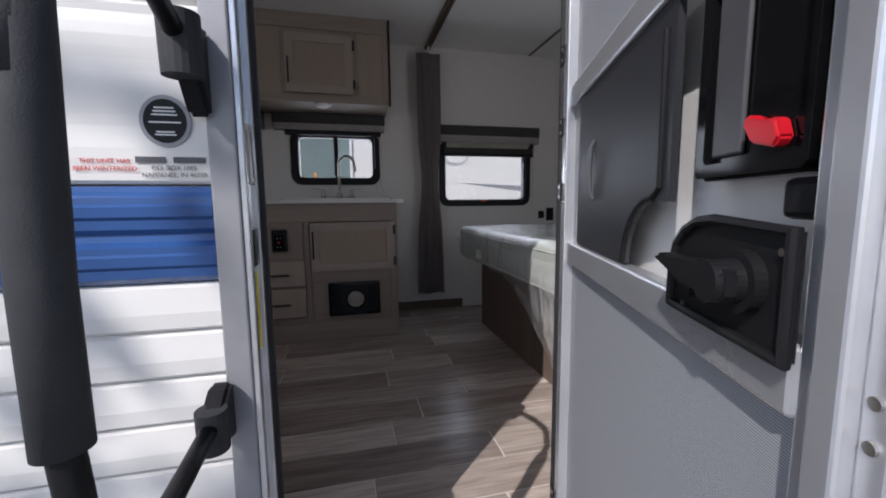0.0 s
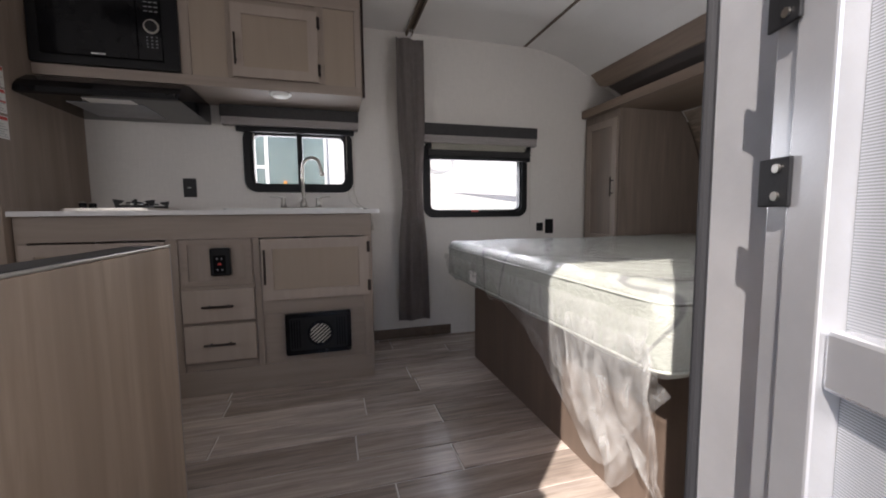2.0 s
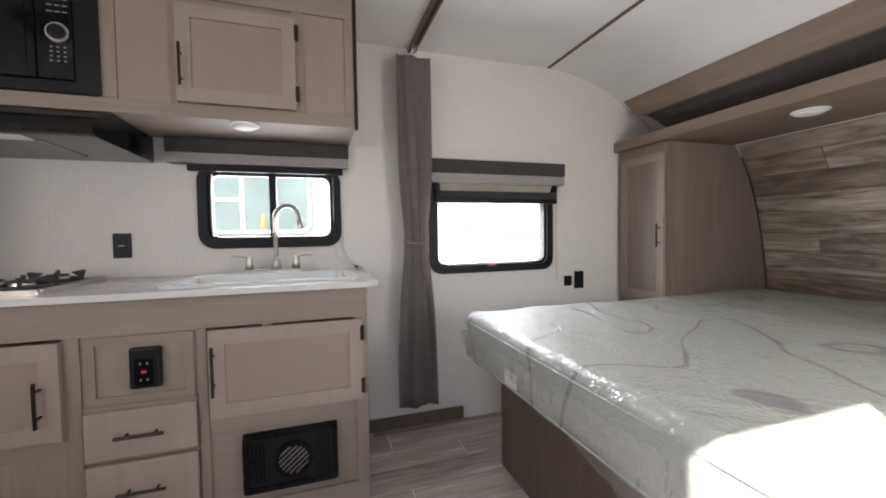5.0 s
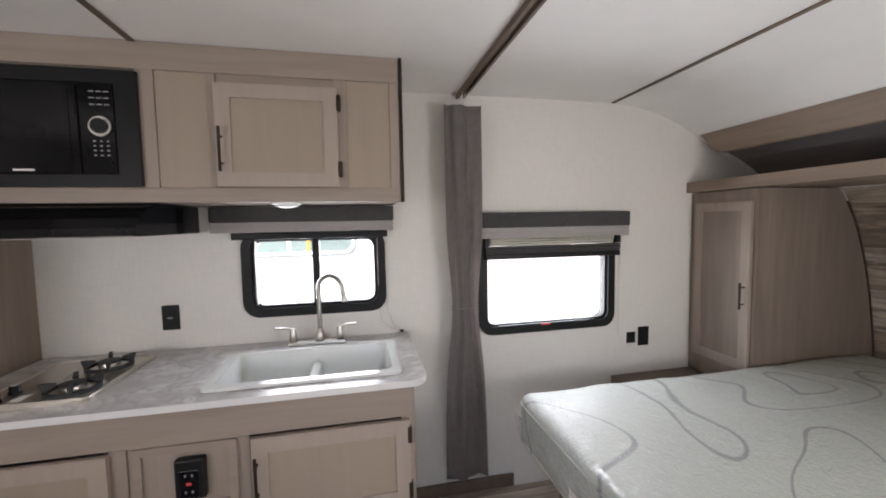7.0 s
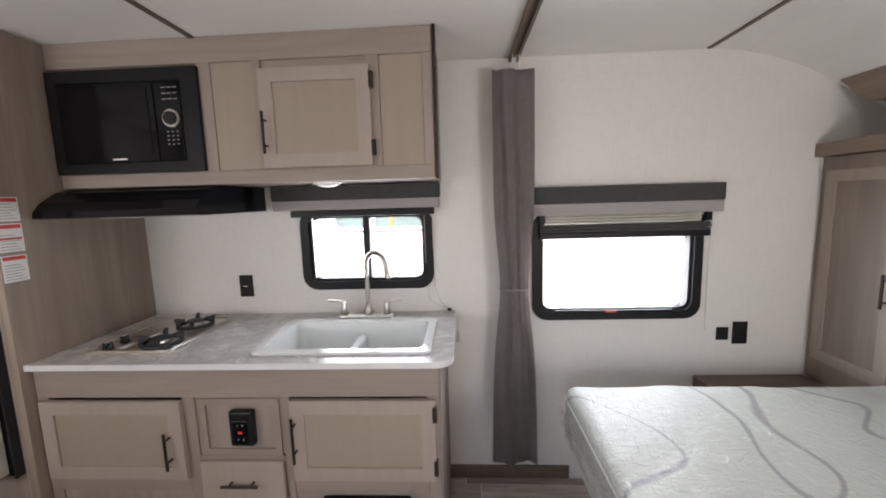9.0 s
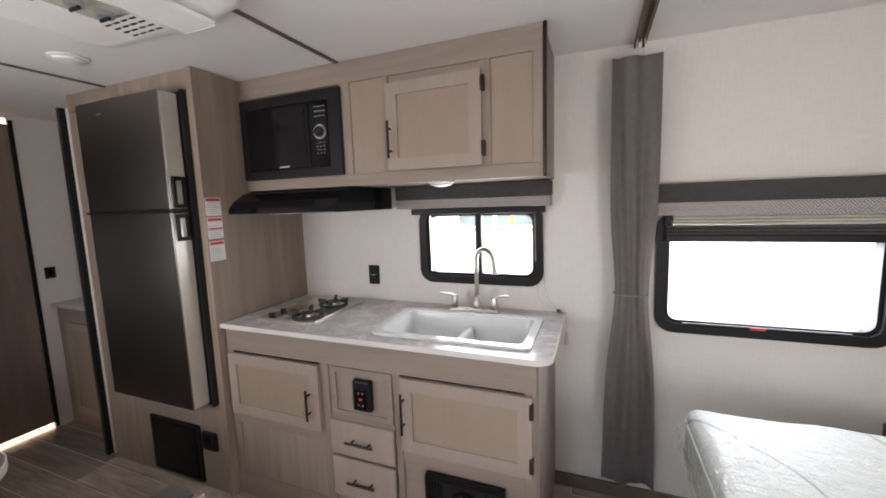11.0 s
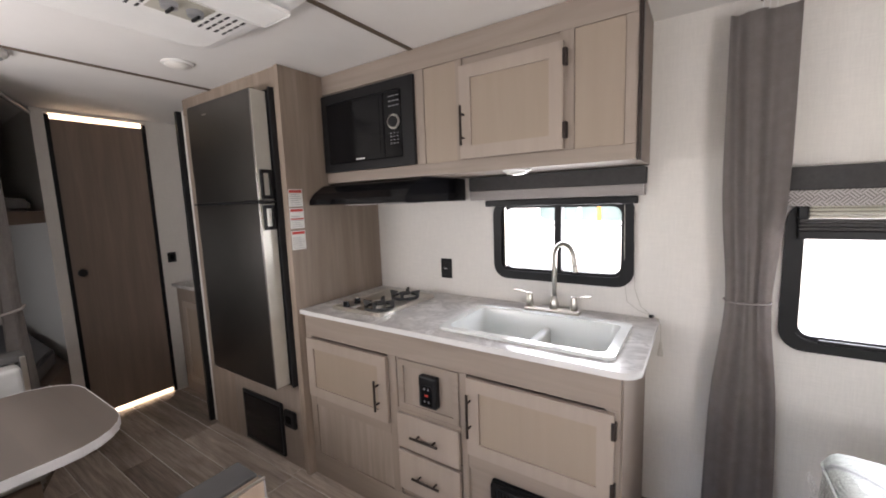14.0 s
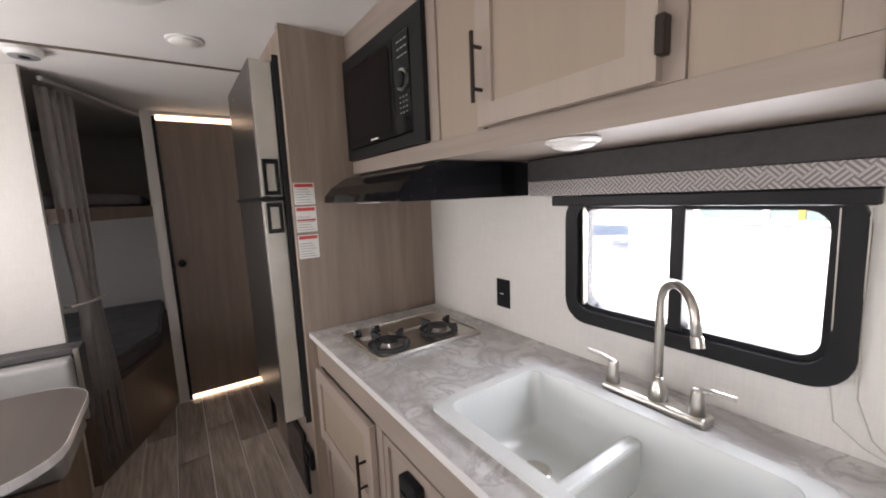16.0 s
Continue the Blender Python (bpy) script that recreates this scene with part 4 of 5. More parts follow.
UY = 2.85
upper = thing("wall_cabinet", (-0.49, 3.04, 1.59), "greige wood-grain wall cabinet above the sink and hob", "cabinet")
part("carcass", box(-0.6345, 0.298, UY, YW - 0.002, 1.594, CZ - 0.001), CAB, upper)
part("microwave_shelf", box(-1.248, -0.635, UY, YW - 0.002, 1.594, 1.648), CAB, upper)
part("top_box", box(-1.248, -0.635, UY, YW - 0.002, 2.06, CZ - 0.001), CAB, upper)
part("back_panel", box(-1.248, -0.635, YW - 0.03, YW - 0.002, 1.6485, 2.0595), CAB, upper)
part("edge_trim", box(0.298, 0.311, UY - 0.022, UY + 0.012, 1.588, CZ - 0.001, 0.003), BRONZE, upper, "dark corner trim")
for x0, x1, z0, z1 in ((-1.248, 0.297, 2.062, CZ - 0.002), (-1.248, 0.297, 1.592, 1.645), (-0.633, -0.575, 1.645, 2.062), (-0.405, -0.375, 1.645, 2.062), (0.04, 0.09, 1.645, 2.062), (0.258, 0.297, 1.645, 2.062)):
    part("face_rail", box(x0 + 0.0003, x1 - 0.0003, UY - 0.012, UY - 0.0003, z0 + 0.0003, z1 - 0.0003, 0.001), CAB if x1 - x0 > z1 - z0 else CABV, upper)
for x0, x1 in ((-0.574, -0.406), (0.091, 0.257)):
    part("side_inset", box(x0, x1, UY - 0.006, UY + 0.001, 1.646, 2.061), INSET, upper, "recessed tan panel")
cabinet_door(upper, -0.377, 0.056, 1.648, 2.024, UY - 0.013, -0.358, (1.70, 1.86), ((0.062, 1.968), (0.062, 1.715)))

mw = thing("microwave", (-0.95, 3.0, 1.655), "black built-in microwave oven in the wall cabinet", "microwave")
part("surround", ring([(-1.24, 1.648), (-0.622, 1.648), (-0.622, 2.046), (-1.24, 2.046)], [(-1.20, 1.685), (-0.69, 1.685), (-0.69, 2.0), (-1.20, 2.0)], "y", UY - 0.03, UY - 0.0125), BLACK, mw, "black trim surround")
part("body", box(-1.2, -0.69, UY - 0.012, YW - 0.04, 1.684, 2.001), BLACK, mw)
dm = part("door", box(-1.198, -0.80, UY - 0.034, UY - 0.0122, 1.69, 1.995, 0.003), BLACKG, mw, "glossy black door")
part("door_glass", box(-1.18, -0.825, UY - 0.036, UY - 0.0342, 1.715, 1.975), BLACKG, dm)
part("name_bar", box(-0.995, -0.935, UY - 0.0355, UY - 0.0343, 1.699, 1.705), PAPER, dm)
pn = part("control_panel", box(-0.797, -0.692, UY - 0.034, UY - 0.0122, 1.69, 1.995, 0.003), BLACKG, mw)
DX, DZ = -0.733, 1.852
part("dial_ring", ring([(DX + 0.034 * math.cos(k * math.pi / 16), DZ + 0.034 * math.sin(k * math.pi / 16)) for k in range(32)], [(DX + 0.026 * math.cos(k * math.pi / 16), DZ + 0.026 * math.sin(k * math.pi / 16)) for k in range(32)], "y", UY - 0.042, UY - 0.0342), STEEL, pn, "silver dial ring")
part("dial", rod((DX, UY - 0.0342, DZ), (DX, UY - 0.05, DZ), 0.0255, seg=28), BLACK, pn)
for r in range(4):
    for c in range(3):
        part("key", box(DX - 0.026 + c * 0.02, DX - 0.018 + c * 0.02, UY - 0.035, UY - 0.0342, 1.80 - r * 0.016, 1.804 - r * 0.016), TRIMG, pn)
for r in range(3):
    for c in range(3):
        part("key", box(DX - 0.03 + c * 0.022, DX - 0.014 + c * 0.022, UY - 0.035, UY - 0.0342, 1.968 - r * 0.022, 1.972 - r * 0.022), TRIMG, pn)

hood = thing("range_hood", (-0.92, 3.0, 1.47), "glossy black range hood under the wall cabinet", "range hood")
part("canopy", prism([(YW - 0.003, 1.472), (YW - 0.003, 1.59), (2.86, 1.59), (2.80, 1.575), (2.735, 1.535), (2.705, 1.502), (2.70, 1.476), (2.72, 1.472)], "x", -1.246, -0.598), BLACKG, hood)
part("filter", box(-1.12, -0.80, 2.83, 3.12, 1.4685, 1.4718, 0.0005), TRIMG, hood, "grey mesh filter")
part("lamp_lens", box(-1.02, -0.82, 2.75, 2.825, 1.4695, 1.4718, 0.0005), LENS, hood, "pale lamp lens")
part("badge", box(-0.94, -0.915, 2.715, 2.7175, 1.508, 1.513), TRIMG, hood)


def puck(name, x, y, z, r, label):
    root = thing(name, (x, y, z), label, "ceiling light", "puck lights")
    part("trim_ring", lathe([(r, -0.001), (r, -0.006), (r * 0.86, -0.010)], (x, y, z), 28), WHITEP, root, smooth=False)
    part("lens", lathe([(r * 0.84, -0.0095), (r * 0.7, -0.017), (r * 0.35, -0.022), (r * 0.05, -0.0235)], (x, y, z), 24), LENS, root, smooth=True)
    return root


puck("puck_light", -0.155, 2.895, 1.592, 0.058, "round white puck light under the wall cabinet")
puck("puck_light", -1.59, 2.29, CZ, 0.068, "round white puck light on the ceiling")
puck("puck_light", 2.27, 1.75, 1.652, 0.07, "round white puck light under the bedhead soffit")
puck("puck_light", 2.27, 2.24, 1.652, 0.07, "round white puck light under the bedhead soffit")

# ---- fridge tower ----
tower = thing("fridge_cabinet", (-1.75, 2.9, 0), "tall brown wood-grain cabinet enclosing the fridge", "cabinet")
part("side_panel", box(-1.282, -1.249, 2.575, YW - 0.002, 0.0, CZ - 0.001, 0.002), TALL, tower)
part("left_panel", box(-2.29, -2.26, 2.60, YW - 0.002, 0.0, CZ - 0.001, 0.002), TALL, tower)
part("top_rail", box(-2.259, -1.283, 2.585, 2.605, 2.065, CZ - 0.001, 0.002), TALL, tower)
part("left_stile", box(-2.259, -1.985, 2.59, 2.605, 0.0, 2.064, 0.002), TALL, tower)
part("right_stile", box(-1.312, -1.283, 2.59, 2.605, 0.0, 2.064, 0.002), TALL, tower)
part("lower_panel", box(-1.984, -1.313, 2.59, 2.605, 0.0, 0.50, 0.002), CABV, tower)
part("back", box(-2.259, -1.283, 3.0, 3.01, 0.0, CZ - 0.002), BLACK, tower)
part("seal", box(-1.32, -1.3125, 2.56, 2.6, 0.5, 2.063), RUBBER, tower, "black gap strip")
fr = thing("fridge", (-1.65, 2.8, 0.51), "dark stainless two-door fridge freezer in a tall cabinet", "fridge")
part("body", box(-1.975, -1.33, 2.565, 2.99, 0.505, 2.055, 0.004), BLACK, fr)
for z0, z1, hz0, hz1 in ((0.52, 1.494, 1.36, 1.485), (1.508, 2.045, 1.515, 1.66)):
    d = part("door", box(-1.968, -1.337, 2.474, 2.512, z0, z1, 0.004), FRIDGE, fr, "dark brushed steel door")
    part("door_side", box(-1.965, -1.34, 2.5125, 2.562, z0 + 0.002, z1 - 0.002, 0.004), FRIDGE_EDGE, d, "paler door edge")
    part("door_edge", box(-1.3365, -1.3325, 2.478, 2.556, z0 + 0.004, z1 - 0.004, 0.001), FRIDGE_EDGE, d, "pale metal door edge")
    h = part("handle", ring([(2.488, hz0), (2.548, hz0), (2.548, hz1), (2.488, hz1)], [(2.5, hz0 + 0.018), (2.535, hz0 + 0.018), (2.535, hz1 - 0.018), (2.5, hz1 - 0.018)], "x", -1.3322, -1.318), BLACK, d, "black grip handle")
part("split_bar", box(-1.972, -1.318, 2.462, 2.556, 1.4945, 1.5075, 0.002), BLACK, fr)
part("name_bar", box(-1.80, -1.755, 2.4725, 2.4738, 1.98, 1.986), STEEL, fr)
gr = thing("floor_vent", (-1.66, 2.59, 0.2), "flat black vent panel below the fridge", "vent")
part("panel", box(-1.87, -1.47, 2.574, 2.589, 0.03, 0.355, 0.004), BLACK, gr)
part("insert", box(-1.85, -1.49, 2.571, 2.5738, 0.05, 0.335, 0.002), BLACKG, gr)
sw = thing("switch_box", (-1.395, 2.59, 0.26), "small black socket beside the vent panel", "outlet")
part("box", box(-1.445, -1.345, 2.568, 2.589, 0.235, 0.335, 0.008), BLACK, sw)
part("socket", box(-1.42, -1.375, 2.562, 2.5678, 0.265, 0.305, 0.004), BLACKG, sw)
for k, (z0, z1) in enumerate(((1.472, 1.56), (1.36, 1.464), (1.25, 1.348))):
    lb = thing("warning_label", (-1.2475, 2.66, z0), "white paper warning label with a red heading", "label", "warning labels")
    part("paper", box(-1.2488, -1.2478, 2.58, 2.663, z0, z1), PAPER, lb)
    part("heading", box(-1.2476, -1.2472, 2.584, 2.659, z1 - 0.018, z1 - 0.004), REDINK, lb, "red heading bar")
    for j in range(6):
        part("text_line", box(-1.2476, -1.2472, 2.586, 2.653 - 0.008 * (j % 3), z0 + 0.008 + j * 0.0105, z0 + 0.0105 + j * 0.0105), TRIMG, lb)
    if k == 1:
        part("band", box(-1.2476, -1.2472, 2.584, 2.659, z0 + 0.045, z0 + 0.053), REDINK, lb)

# ---- rear: bath wall, bunk corner, vanity ----
BX = -3.08
setting("wall_bath", box(BX - 0.03, BX, 2.055, 2.118, 0.0, CZ - 0.001), WALL, "white post between bunk corner and bathroom door", "wall")
setting("wall_bath_side", box(BX - 0.03, BX, 2.672, YW, 0.0, CZ - 0.001), WALL, "white vinyl wall beside the bathroom door", "wall")
setting("wall_bunk_side", box(-4.34, BX - 0.031, 2.06, 2.09, 0.0, CZ - 0.001), WALL, "white wall between bunks and bathroom", "wall")
bd = thing("door_1", (BX, 2.395, 0), "dark brown wood-grain bathroom door with a black knob", "door", kind="structure")
part("leaf", box(BX - 0.026, BX - 0.002, 2.142, 2.648, 0.035, 2.098, 0.003), BATHW, bd)
for y in (2.119, 2.649):
    part("jamb", box(BX - 0.03, BX + 0.008, y, y + 0.022, 0.0, 2.125, 0.002), BLACK, bd, "black edge trim")
kn = part("knob", rod((BX - 0.002, 2.185, 1.07), (BX + 0.03, 2.185, 1.07), 0.012), BLACK, bd, "round black door knob")
part("knob_ball", lathe([(0.006, -0.028), (0.022, -0.018), (0.028, 0), (0.022, 0.018), (0.006, 0.028)], (BX + 0.042, 2.185, 1.07), 18), BLACK, kn, smooth=True)
# Bathroom light through the door gaps, put in as two glowing strips.
part("light_gap", box(BX - 0.024, BX - 0.012, 2.142, 2.648, 0.001, 0.026), GAPGLOW, bd, "lit gap under the door")
part("light_gap", box(BX - 0.024, BX - 0.012, 2.142, 2.648, 2.101, 2.135), GAPGLOW, bd, "lit gap over the door")
setting("wall_bath_head", box(BX - 0.03, BX, 2.119, 2.671, 2.136, CZ - 0.001), WALL, "narrow white head over the bathroom door", "wall")
swt = thing("wall_switch", (BX, 2.745, 1.1), "small black light switch on the white wall", "switch")
part("plate", box(BX + 0.0005, BX + 0.008, 2.715, 2.775, 1.06, 1.14, 0.003), BLACK, swt)
part("rocker", box(BX + 0.0082, BX + 0.012, 2.733, 2.757, 1.08, 1.12, 0.002), BLACKG, swt)
setting("wall_partition", box(-2.345, -2.30, 2.635, YW - 0.001, 0.0, CZ - 0.001), WALL, "white partition between fridge and vanity", "wall")
pst = thing("partition_trim", (-2.33, 2.62, 0), "dark brown edge trim on the partition", "trim", kind="structure")
part("trim", box(-2.352, -2.322, 2.572, 2.634, 0.0, CZ - 0.06, 0.003), BLACK, pst)
part("white_edge", box(-2.3215, -2.295, 2.602, 2.634, 0.0, CZ - 0.06, 0.002), WALL, pst)
for z in (1.12, 0.62):
    lt = thing("door_catch", (-2.36, 2.615, z), "small black catch on the partition edge", "latch", "partition catches")
    part("body", box(-2.372, -2.353, 2.585, 2.63, z - 0.03, z + 0.03, 0.004), BLACK, lt)
    part("tongue", box(-2.38, -2.3725, 2.598, 2.615, z - 0.012, z + 0.012, 0.002), BLACKG, lt)
van = thing("bathroom_vanity", (-2.7, 2.95, 0), "grey-brown wood vanity with a marbled top", "vanity")
part("body", box(-3.05, -2.36, 2.74, YW - 0.002, 0.0, 0.86, 0.002), CABV, van)
part("top", box(-3.07, -2.355, 2.715, YW - 0.002, 0.861, 0.888, 0.004), COUNTER, van, "marbled top")
vd = part("door", ring([(-2.93, 0.1), (-2.5, 0.1), (-2.5, 0.76), (-2.93, 0.76)], [(-2.88, 0.15), (-2.55, 0.15), (-2.55, 0.71), (-2.88, 0.71)], "y", 2.72, 2.739), DOORW, van)
part("inset", box(-2.882, -2.548, 2.729, 2.738, 0.148, 0.712), INSET, vd)
setting("wall_bunk", box(-2.285, -2.24, YD + 0.001, 1.66, 0.0, CZ - 0.001), WALL, "white partition between dinette and bunks", "wall")


def bunk(name, z0, z1, mat_z, label):
    root = thing(name, (-3.2, 1.4, z0), label, "bunk bed", "bunk beds")
    poly = [(-2.287, 0.752), (-2.287, 1.70), (BX - 0.005, 2.052), (-4.338, 2.052), (-4.338, 0.752)]
    part("platform", prism(poly, "z", z0, z1), DARKW, root, "dark wood platform")
    ins = [(-2.30, 0.78), (-2.30, 1.655), (BX - 0.02, 2.0), (-4.32, 2.0), (-4.32, 0.78)]
    mb = prism(ins, "z", z1 + 0.001, mat_z)
    bmesh.ops.bevel(mb, geom=list(mb.edges), offset=0.02, segments=2, affect="EDGES")
    part("mattress", mb, BUNKM, root, "dark vinyl-covered mattress", smooth=False)
    return root


bunk("bunk_bed", 0.0, 0.47, 0.585, "lower bunk with a dark vinyl mattress on a boxed base")
bunk("bunk_bed", 1.425, 1.50, 1.58, "upper bunk with a wooden edge rail and dark mattress")


def curtain_mesh(path, z0, z1, folds, amp, pinch=None, n=90, rows=26):
    """Cloth hung in folds along a straight path, drawn in where it is tied."""
    bm = bmesh.new()
    a, b = Vector((*path[0], 0)), Vector((*path[1], 0))
    d = (b - a)
    nrm = Vector((-d.y, d.x, 0)).normalized()
    grid = []
    for j in range(rows + 1):
        z = z0 + (z1 - z0) * j / rows
        w, off = 1.0, 0.0
        w += 0.16 * max(0.0, 1 - (z - z0) / 0.9)
        if pinch:
            q = math.exp(-((z - pinch[0]) / pinch[1]) ** 2)
            w -= pinch[2] * q
            off = pinch[3] * q
        row = []
        for i in range(n + 1):
            s = i / n
            ph = folds * 2 * math.pi * s + 0.5 * math.sin(3 * z + 4 * s)
            depth = amp * math.sin(ph) + amp * 0.35 * math.sin(2.3 * ph + z * 2)
            p = a + d * (0.5 + off + (s - 0.5) * w) + nrm * depth * (0.8 + 0.4 * (z1 - z) / (z1 - z0))
            row.append(bm.verts.new((p.x, p.y, z)))
        grid.append(row)
    for r0, r1 in zip(grid, grid[1:]):
        for i in range(n):
            bm.faces.new((r0[i], r0[i + 1], r1[i + 1], r1[i]))
    bmesh.ops.solidify(bm, geom=list(bm.faces), thickness=0.002)
    return bm


bc = thing("bunk_curtain", (-2.42, 1.8, 0.1), "grey-brown bunk curtain tied back to the partition", "curtain")
part("cloth", curtain_mesh(((-2.305, 1.70), (-2.50, 1.79)), 0.06, 2.09, 4, 0.02, (1.0, 0.3, 0.4, 0.0)), BUNKC, bc, smooth=True)
part("tie", tube([(-2.295, 1.69, 1.0), (-2.36, 1.77, 1.005), (-2.45, 1.80, 1.01), (-2.46, 1.745, 1.0), (-2.38, 1.70, 1.0), (-2.295, 1.67, 1.0)], 0.008), BUNKC, bc)
part("rail", tube([(-2.29, 1.72, 2.12), (BX + 0.02, 2.045, 2.12)], 0.012), TRIMG, bc, "grey curtain rail")

cu = thing("divider_curtain", (0.62, 3.1, 0.17), "long grey-brown curtain gathered and tied against the wall", "curtain")
part("cloth", curtain_mesh(((0.545, 3.12), (0.735, 3.13)), 0.16, 2.075, 1.7, 0.014, (1.07, 0.26, 0.3, 0.0)), CURTAIN, cu, smooth=True)
part("tie_band", tube([(0.57, 3.13, 1.075), (0.575, 3.098, 1.072), (0.61, 3.088, 1.07), (0.66, 3.088, 1.07), (0.70, 3.1, 1.072), (0.708, 3.135, 1.075)], 0.0035, seg=8), CURTAIN, cu)
for k in range(3):
    part("hook", rod((0.63 + k * 0.02, 3.12, 2.07), (0.64 + k * 0.014, 3.12, 2.135), 0.0018, seg=6), WHITEP, cu)
cu = thing("divider_curtain", (0.62, 0.83, 0.17), "long grey-brown curtain gathered beside the entry door", "curtain")
part("cloth", curtain_mesh(((0.625, 0.768), (0.615, 0.893)), 0.16, 2.075, 1.7, 0.014, (1.12, 0.3, 0.36, 0.0)), CURTAIN, cu, smooth=True)
part("tie_band", tube([(0.60, 0.79, 1.12), (0.597, 0.82, 1.118), (0.60, 0.865, 1.118), (0.622, 0.876, 1.119), (0.644, 0.865, 1.12), (0.645, 0.79, 1.12)], 0.0035, seg=8), CURTAIN, cu)
for k in range(3):
    part("hook", rod((0.622, 0.80 + k * 0.03, 2.07), (0.64, 0.80 + k * 0.025, 2.135), 0.0018, seg=6), WHITEP, cu)
tr = thing("curtain_track", (0.655, 2.0, CZ), "bronze curtain track fixed across the ceiling", "curtain track", kind="structure")
part("track", prism([(0.633, CZ - 0.001), (0.633, CZ - 0.024), (0.645, CZ - 0.026), (0.645, CZ - 0.012), (0.665, CZ - 0.012), (0.665, CZ - 0.026), (0.677, CZ - 0.024), (0.677, CZ - 0.001)], "y", YD + 0.02, YW - 0.01), DARKWY, tr)
part("end_stop", box(0.648, 0.662, YW - 0.05, YW - 0.03, CZ - 0.035, CZ - 0.013, 0.002), WHITEP, tr)

# Unseen windows with opaque shades, added to account for the two fill lamps.
w3 = thing("unseen_window_3", (-1.3, YD, 1.08), "unseen dinette window behind a white pleated shade, added for its fill lamp", "window", kind="structure")
part("window_frame", ring(round_rect(-1.97, -0.63, 1.05, 1.65, 0.07), round_rect(-1.92, -0.68, 1.1, 1.6, 0.05), "y", YD + 0.001, YD + 0.016), BLACK, w3)
part("shade", box(-1.92, -0.68, YD + 0.002, YD + 0.008, 1.1, 1.6), WHITEP, w3, "white pleated shade")
w4 = thing("unseen_window_4", (1.45, YD, 0.95), "unseen bedside window behind a white pleated shade, added for its fill lamp", "window", kind="structure")
part("window_frame", ring(round_rect(0.95, 1.95, 0.9, 1.5, 0.07), round_rect(1.0, 1.9, 0.95, 1.45, 0.05), "y", YD + 0.001, YD + 0.016), BLACK, w4)
part("shade", box(1.0, 1.9, YD + 0.002, YD + 0.008, 0.95, 1.45), WHITEP, w4, "white pleated shade")

# ---- ceiling unit ----
ac = thing("ceiling_air_conditioner", (-0.8, 1.9, CZ), "white ceiling air conditioner with slotted grilles and two knobs", "air conditioner")
bm = bmesh.new()
lv = []
for z, ins, r in ((CZ - 0.001, 0.0, 0.06), (CZ - 0.03, 0.005, 0.06), (CZ - 0.075, 0.05, 0.07), (CZ - 0.085, 0.09, 0.06)):
    lv.append([bm.verts.new((x, y, z)) for x, y in round_rect(-1.20 + ins, -0.53 - ins, 1.58 + ins, 2.255 - ins, r)])
for a, b in zip(lv, lv[1:]):
    for i in range(len(a)):
        bm.faces.new((a[i], a[(i + 1) % len(a)], b[(i + 1) % len(b)], b[i]))
bm.faces.new(lv[-1])
part("shroud", bm, WHITEP, ac, smooth=False)
part("shell", box(-0.745, -0.60, 1.66, 2.19, CZ - 0.098, CZ - 0.0855, 0.012, seg=3), WHITEP, ac, "raised outlet shell")
for gy in (1.853, 2.103):
    gl = part("grille", box(-0.925, -0.765, gy - 0.052, gy + 0.052, CZ - 0.0885, CZ - 0.0855, 0.0012), WHITEP, ac)
    for r in range(4):
        for c in range(4):
            part("slot", box(-0.918 + c * 0.038, -0.891 + c * 0.038, gy - 0.042 + r * 0.0255, gy - 0.034 + r * 0.0255, CZ - 0.0896, CZ - 0.0887), BLACK, gl)
part("control_strip", box(-0.90, -0.775, 1.905, 2.05, CZ - 0.0872, CZ - 0.0855, 0.0007), SHADE, ac, "pale printed control strip")
for ky in (1.943, 2.014):
    kb = part("knob", lathe([(0.024, 0), (0.022, -0.014), (0.008, -0.016)], (-0.828, ky, CZ - 0.0874), 20), TRIMG, ac, "grey control knob")
    part("pointer", box(-0.85, -0.806, ky - 0.004, ky + 0.004, CZ - 0.112, CZ - 0.1036, 0.002), BLACK, kb)
sm = thing("smoke_detector", (-1.98, 1.74, CZ), "round white smoke detector on the ceiling", "smoke detector")
part("body", lathe([(0.065, -0.001), (0.065, -0.02), (0.055, -0.034), (0.02, -0.038)], (-1.98, 1.74, CZ), 28), WHITEP, sm)
part("vent_ring", lathe([(0.05, -0.0345), (0.048, -0.037), (0.04, -0.038)], (-1.98, 1.74, CZ), 24), TRIMG, sm)

# ---- dinette ----
tb = thing("dinette_table", (-1.45, 1.3, 0), "grey-brown laminate dinette table with a rounded end", "table")
top = [(-1.83, 0.76), (-1.83, 1.62)] + [(-1.64 - 0.19 * math.cos(radians(a)), 1.62 + 0.19 * math.sin(radians(a))) for a in range(15, 91, 15)] + [(-1.28 + 0.19 * math.sin(radians(a)), 1.62 + 0.19 * math.cos(radians(a))) for a in range(0, 91, 15)] + [(-1.09, 0.76)]
part("tabletop", prism(top, "z", 0.722, 0.75), TABLEW, tb)
bm = bmesh.new()
for i in range(1, len(top) - 1):
    a, b = Vector(top[i]), Vector(top[i + 1])
    n = Vector(((b - a).y, -(b - a).x)).normalized() * -0.002
    prism([a, b, b + n, a + n], "z", 0.7205, 0.7512, bm)
part("edge_band", bm, EDGE, tb, "pale edge band")
part("pedestal", rod((-1.46, 1.4, 0.02), (-1.46, 1.4, 0.72), 0.035, seg=20), BLACK, tb, "black pedestal post")
part("foot", lathe([(0.16, 0.0), (0.15, 0.012), (0.06, 0.022)], (-1.46, 1.4, 0.0), 28), BLACK, tb)


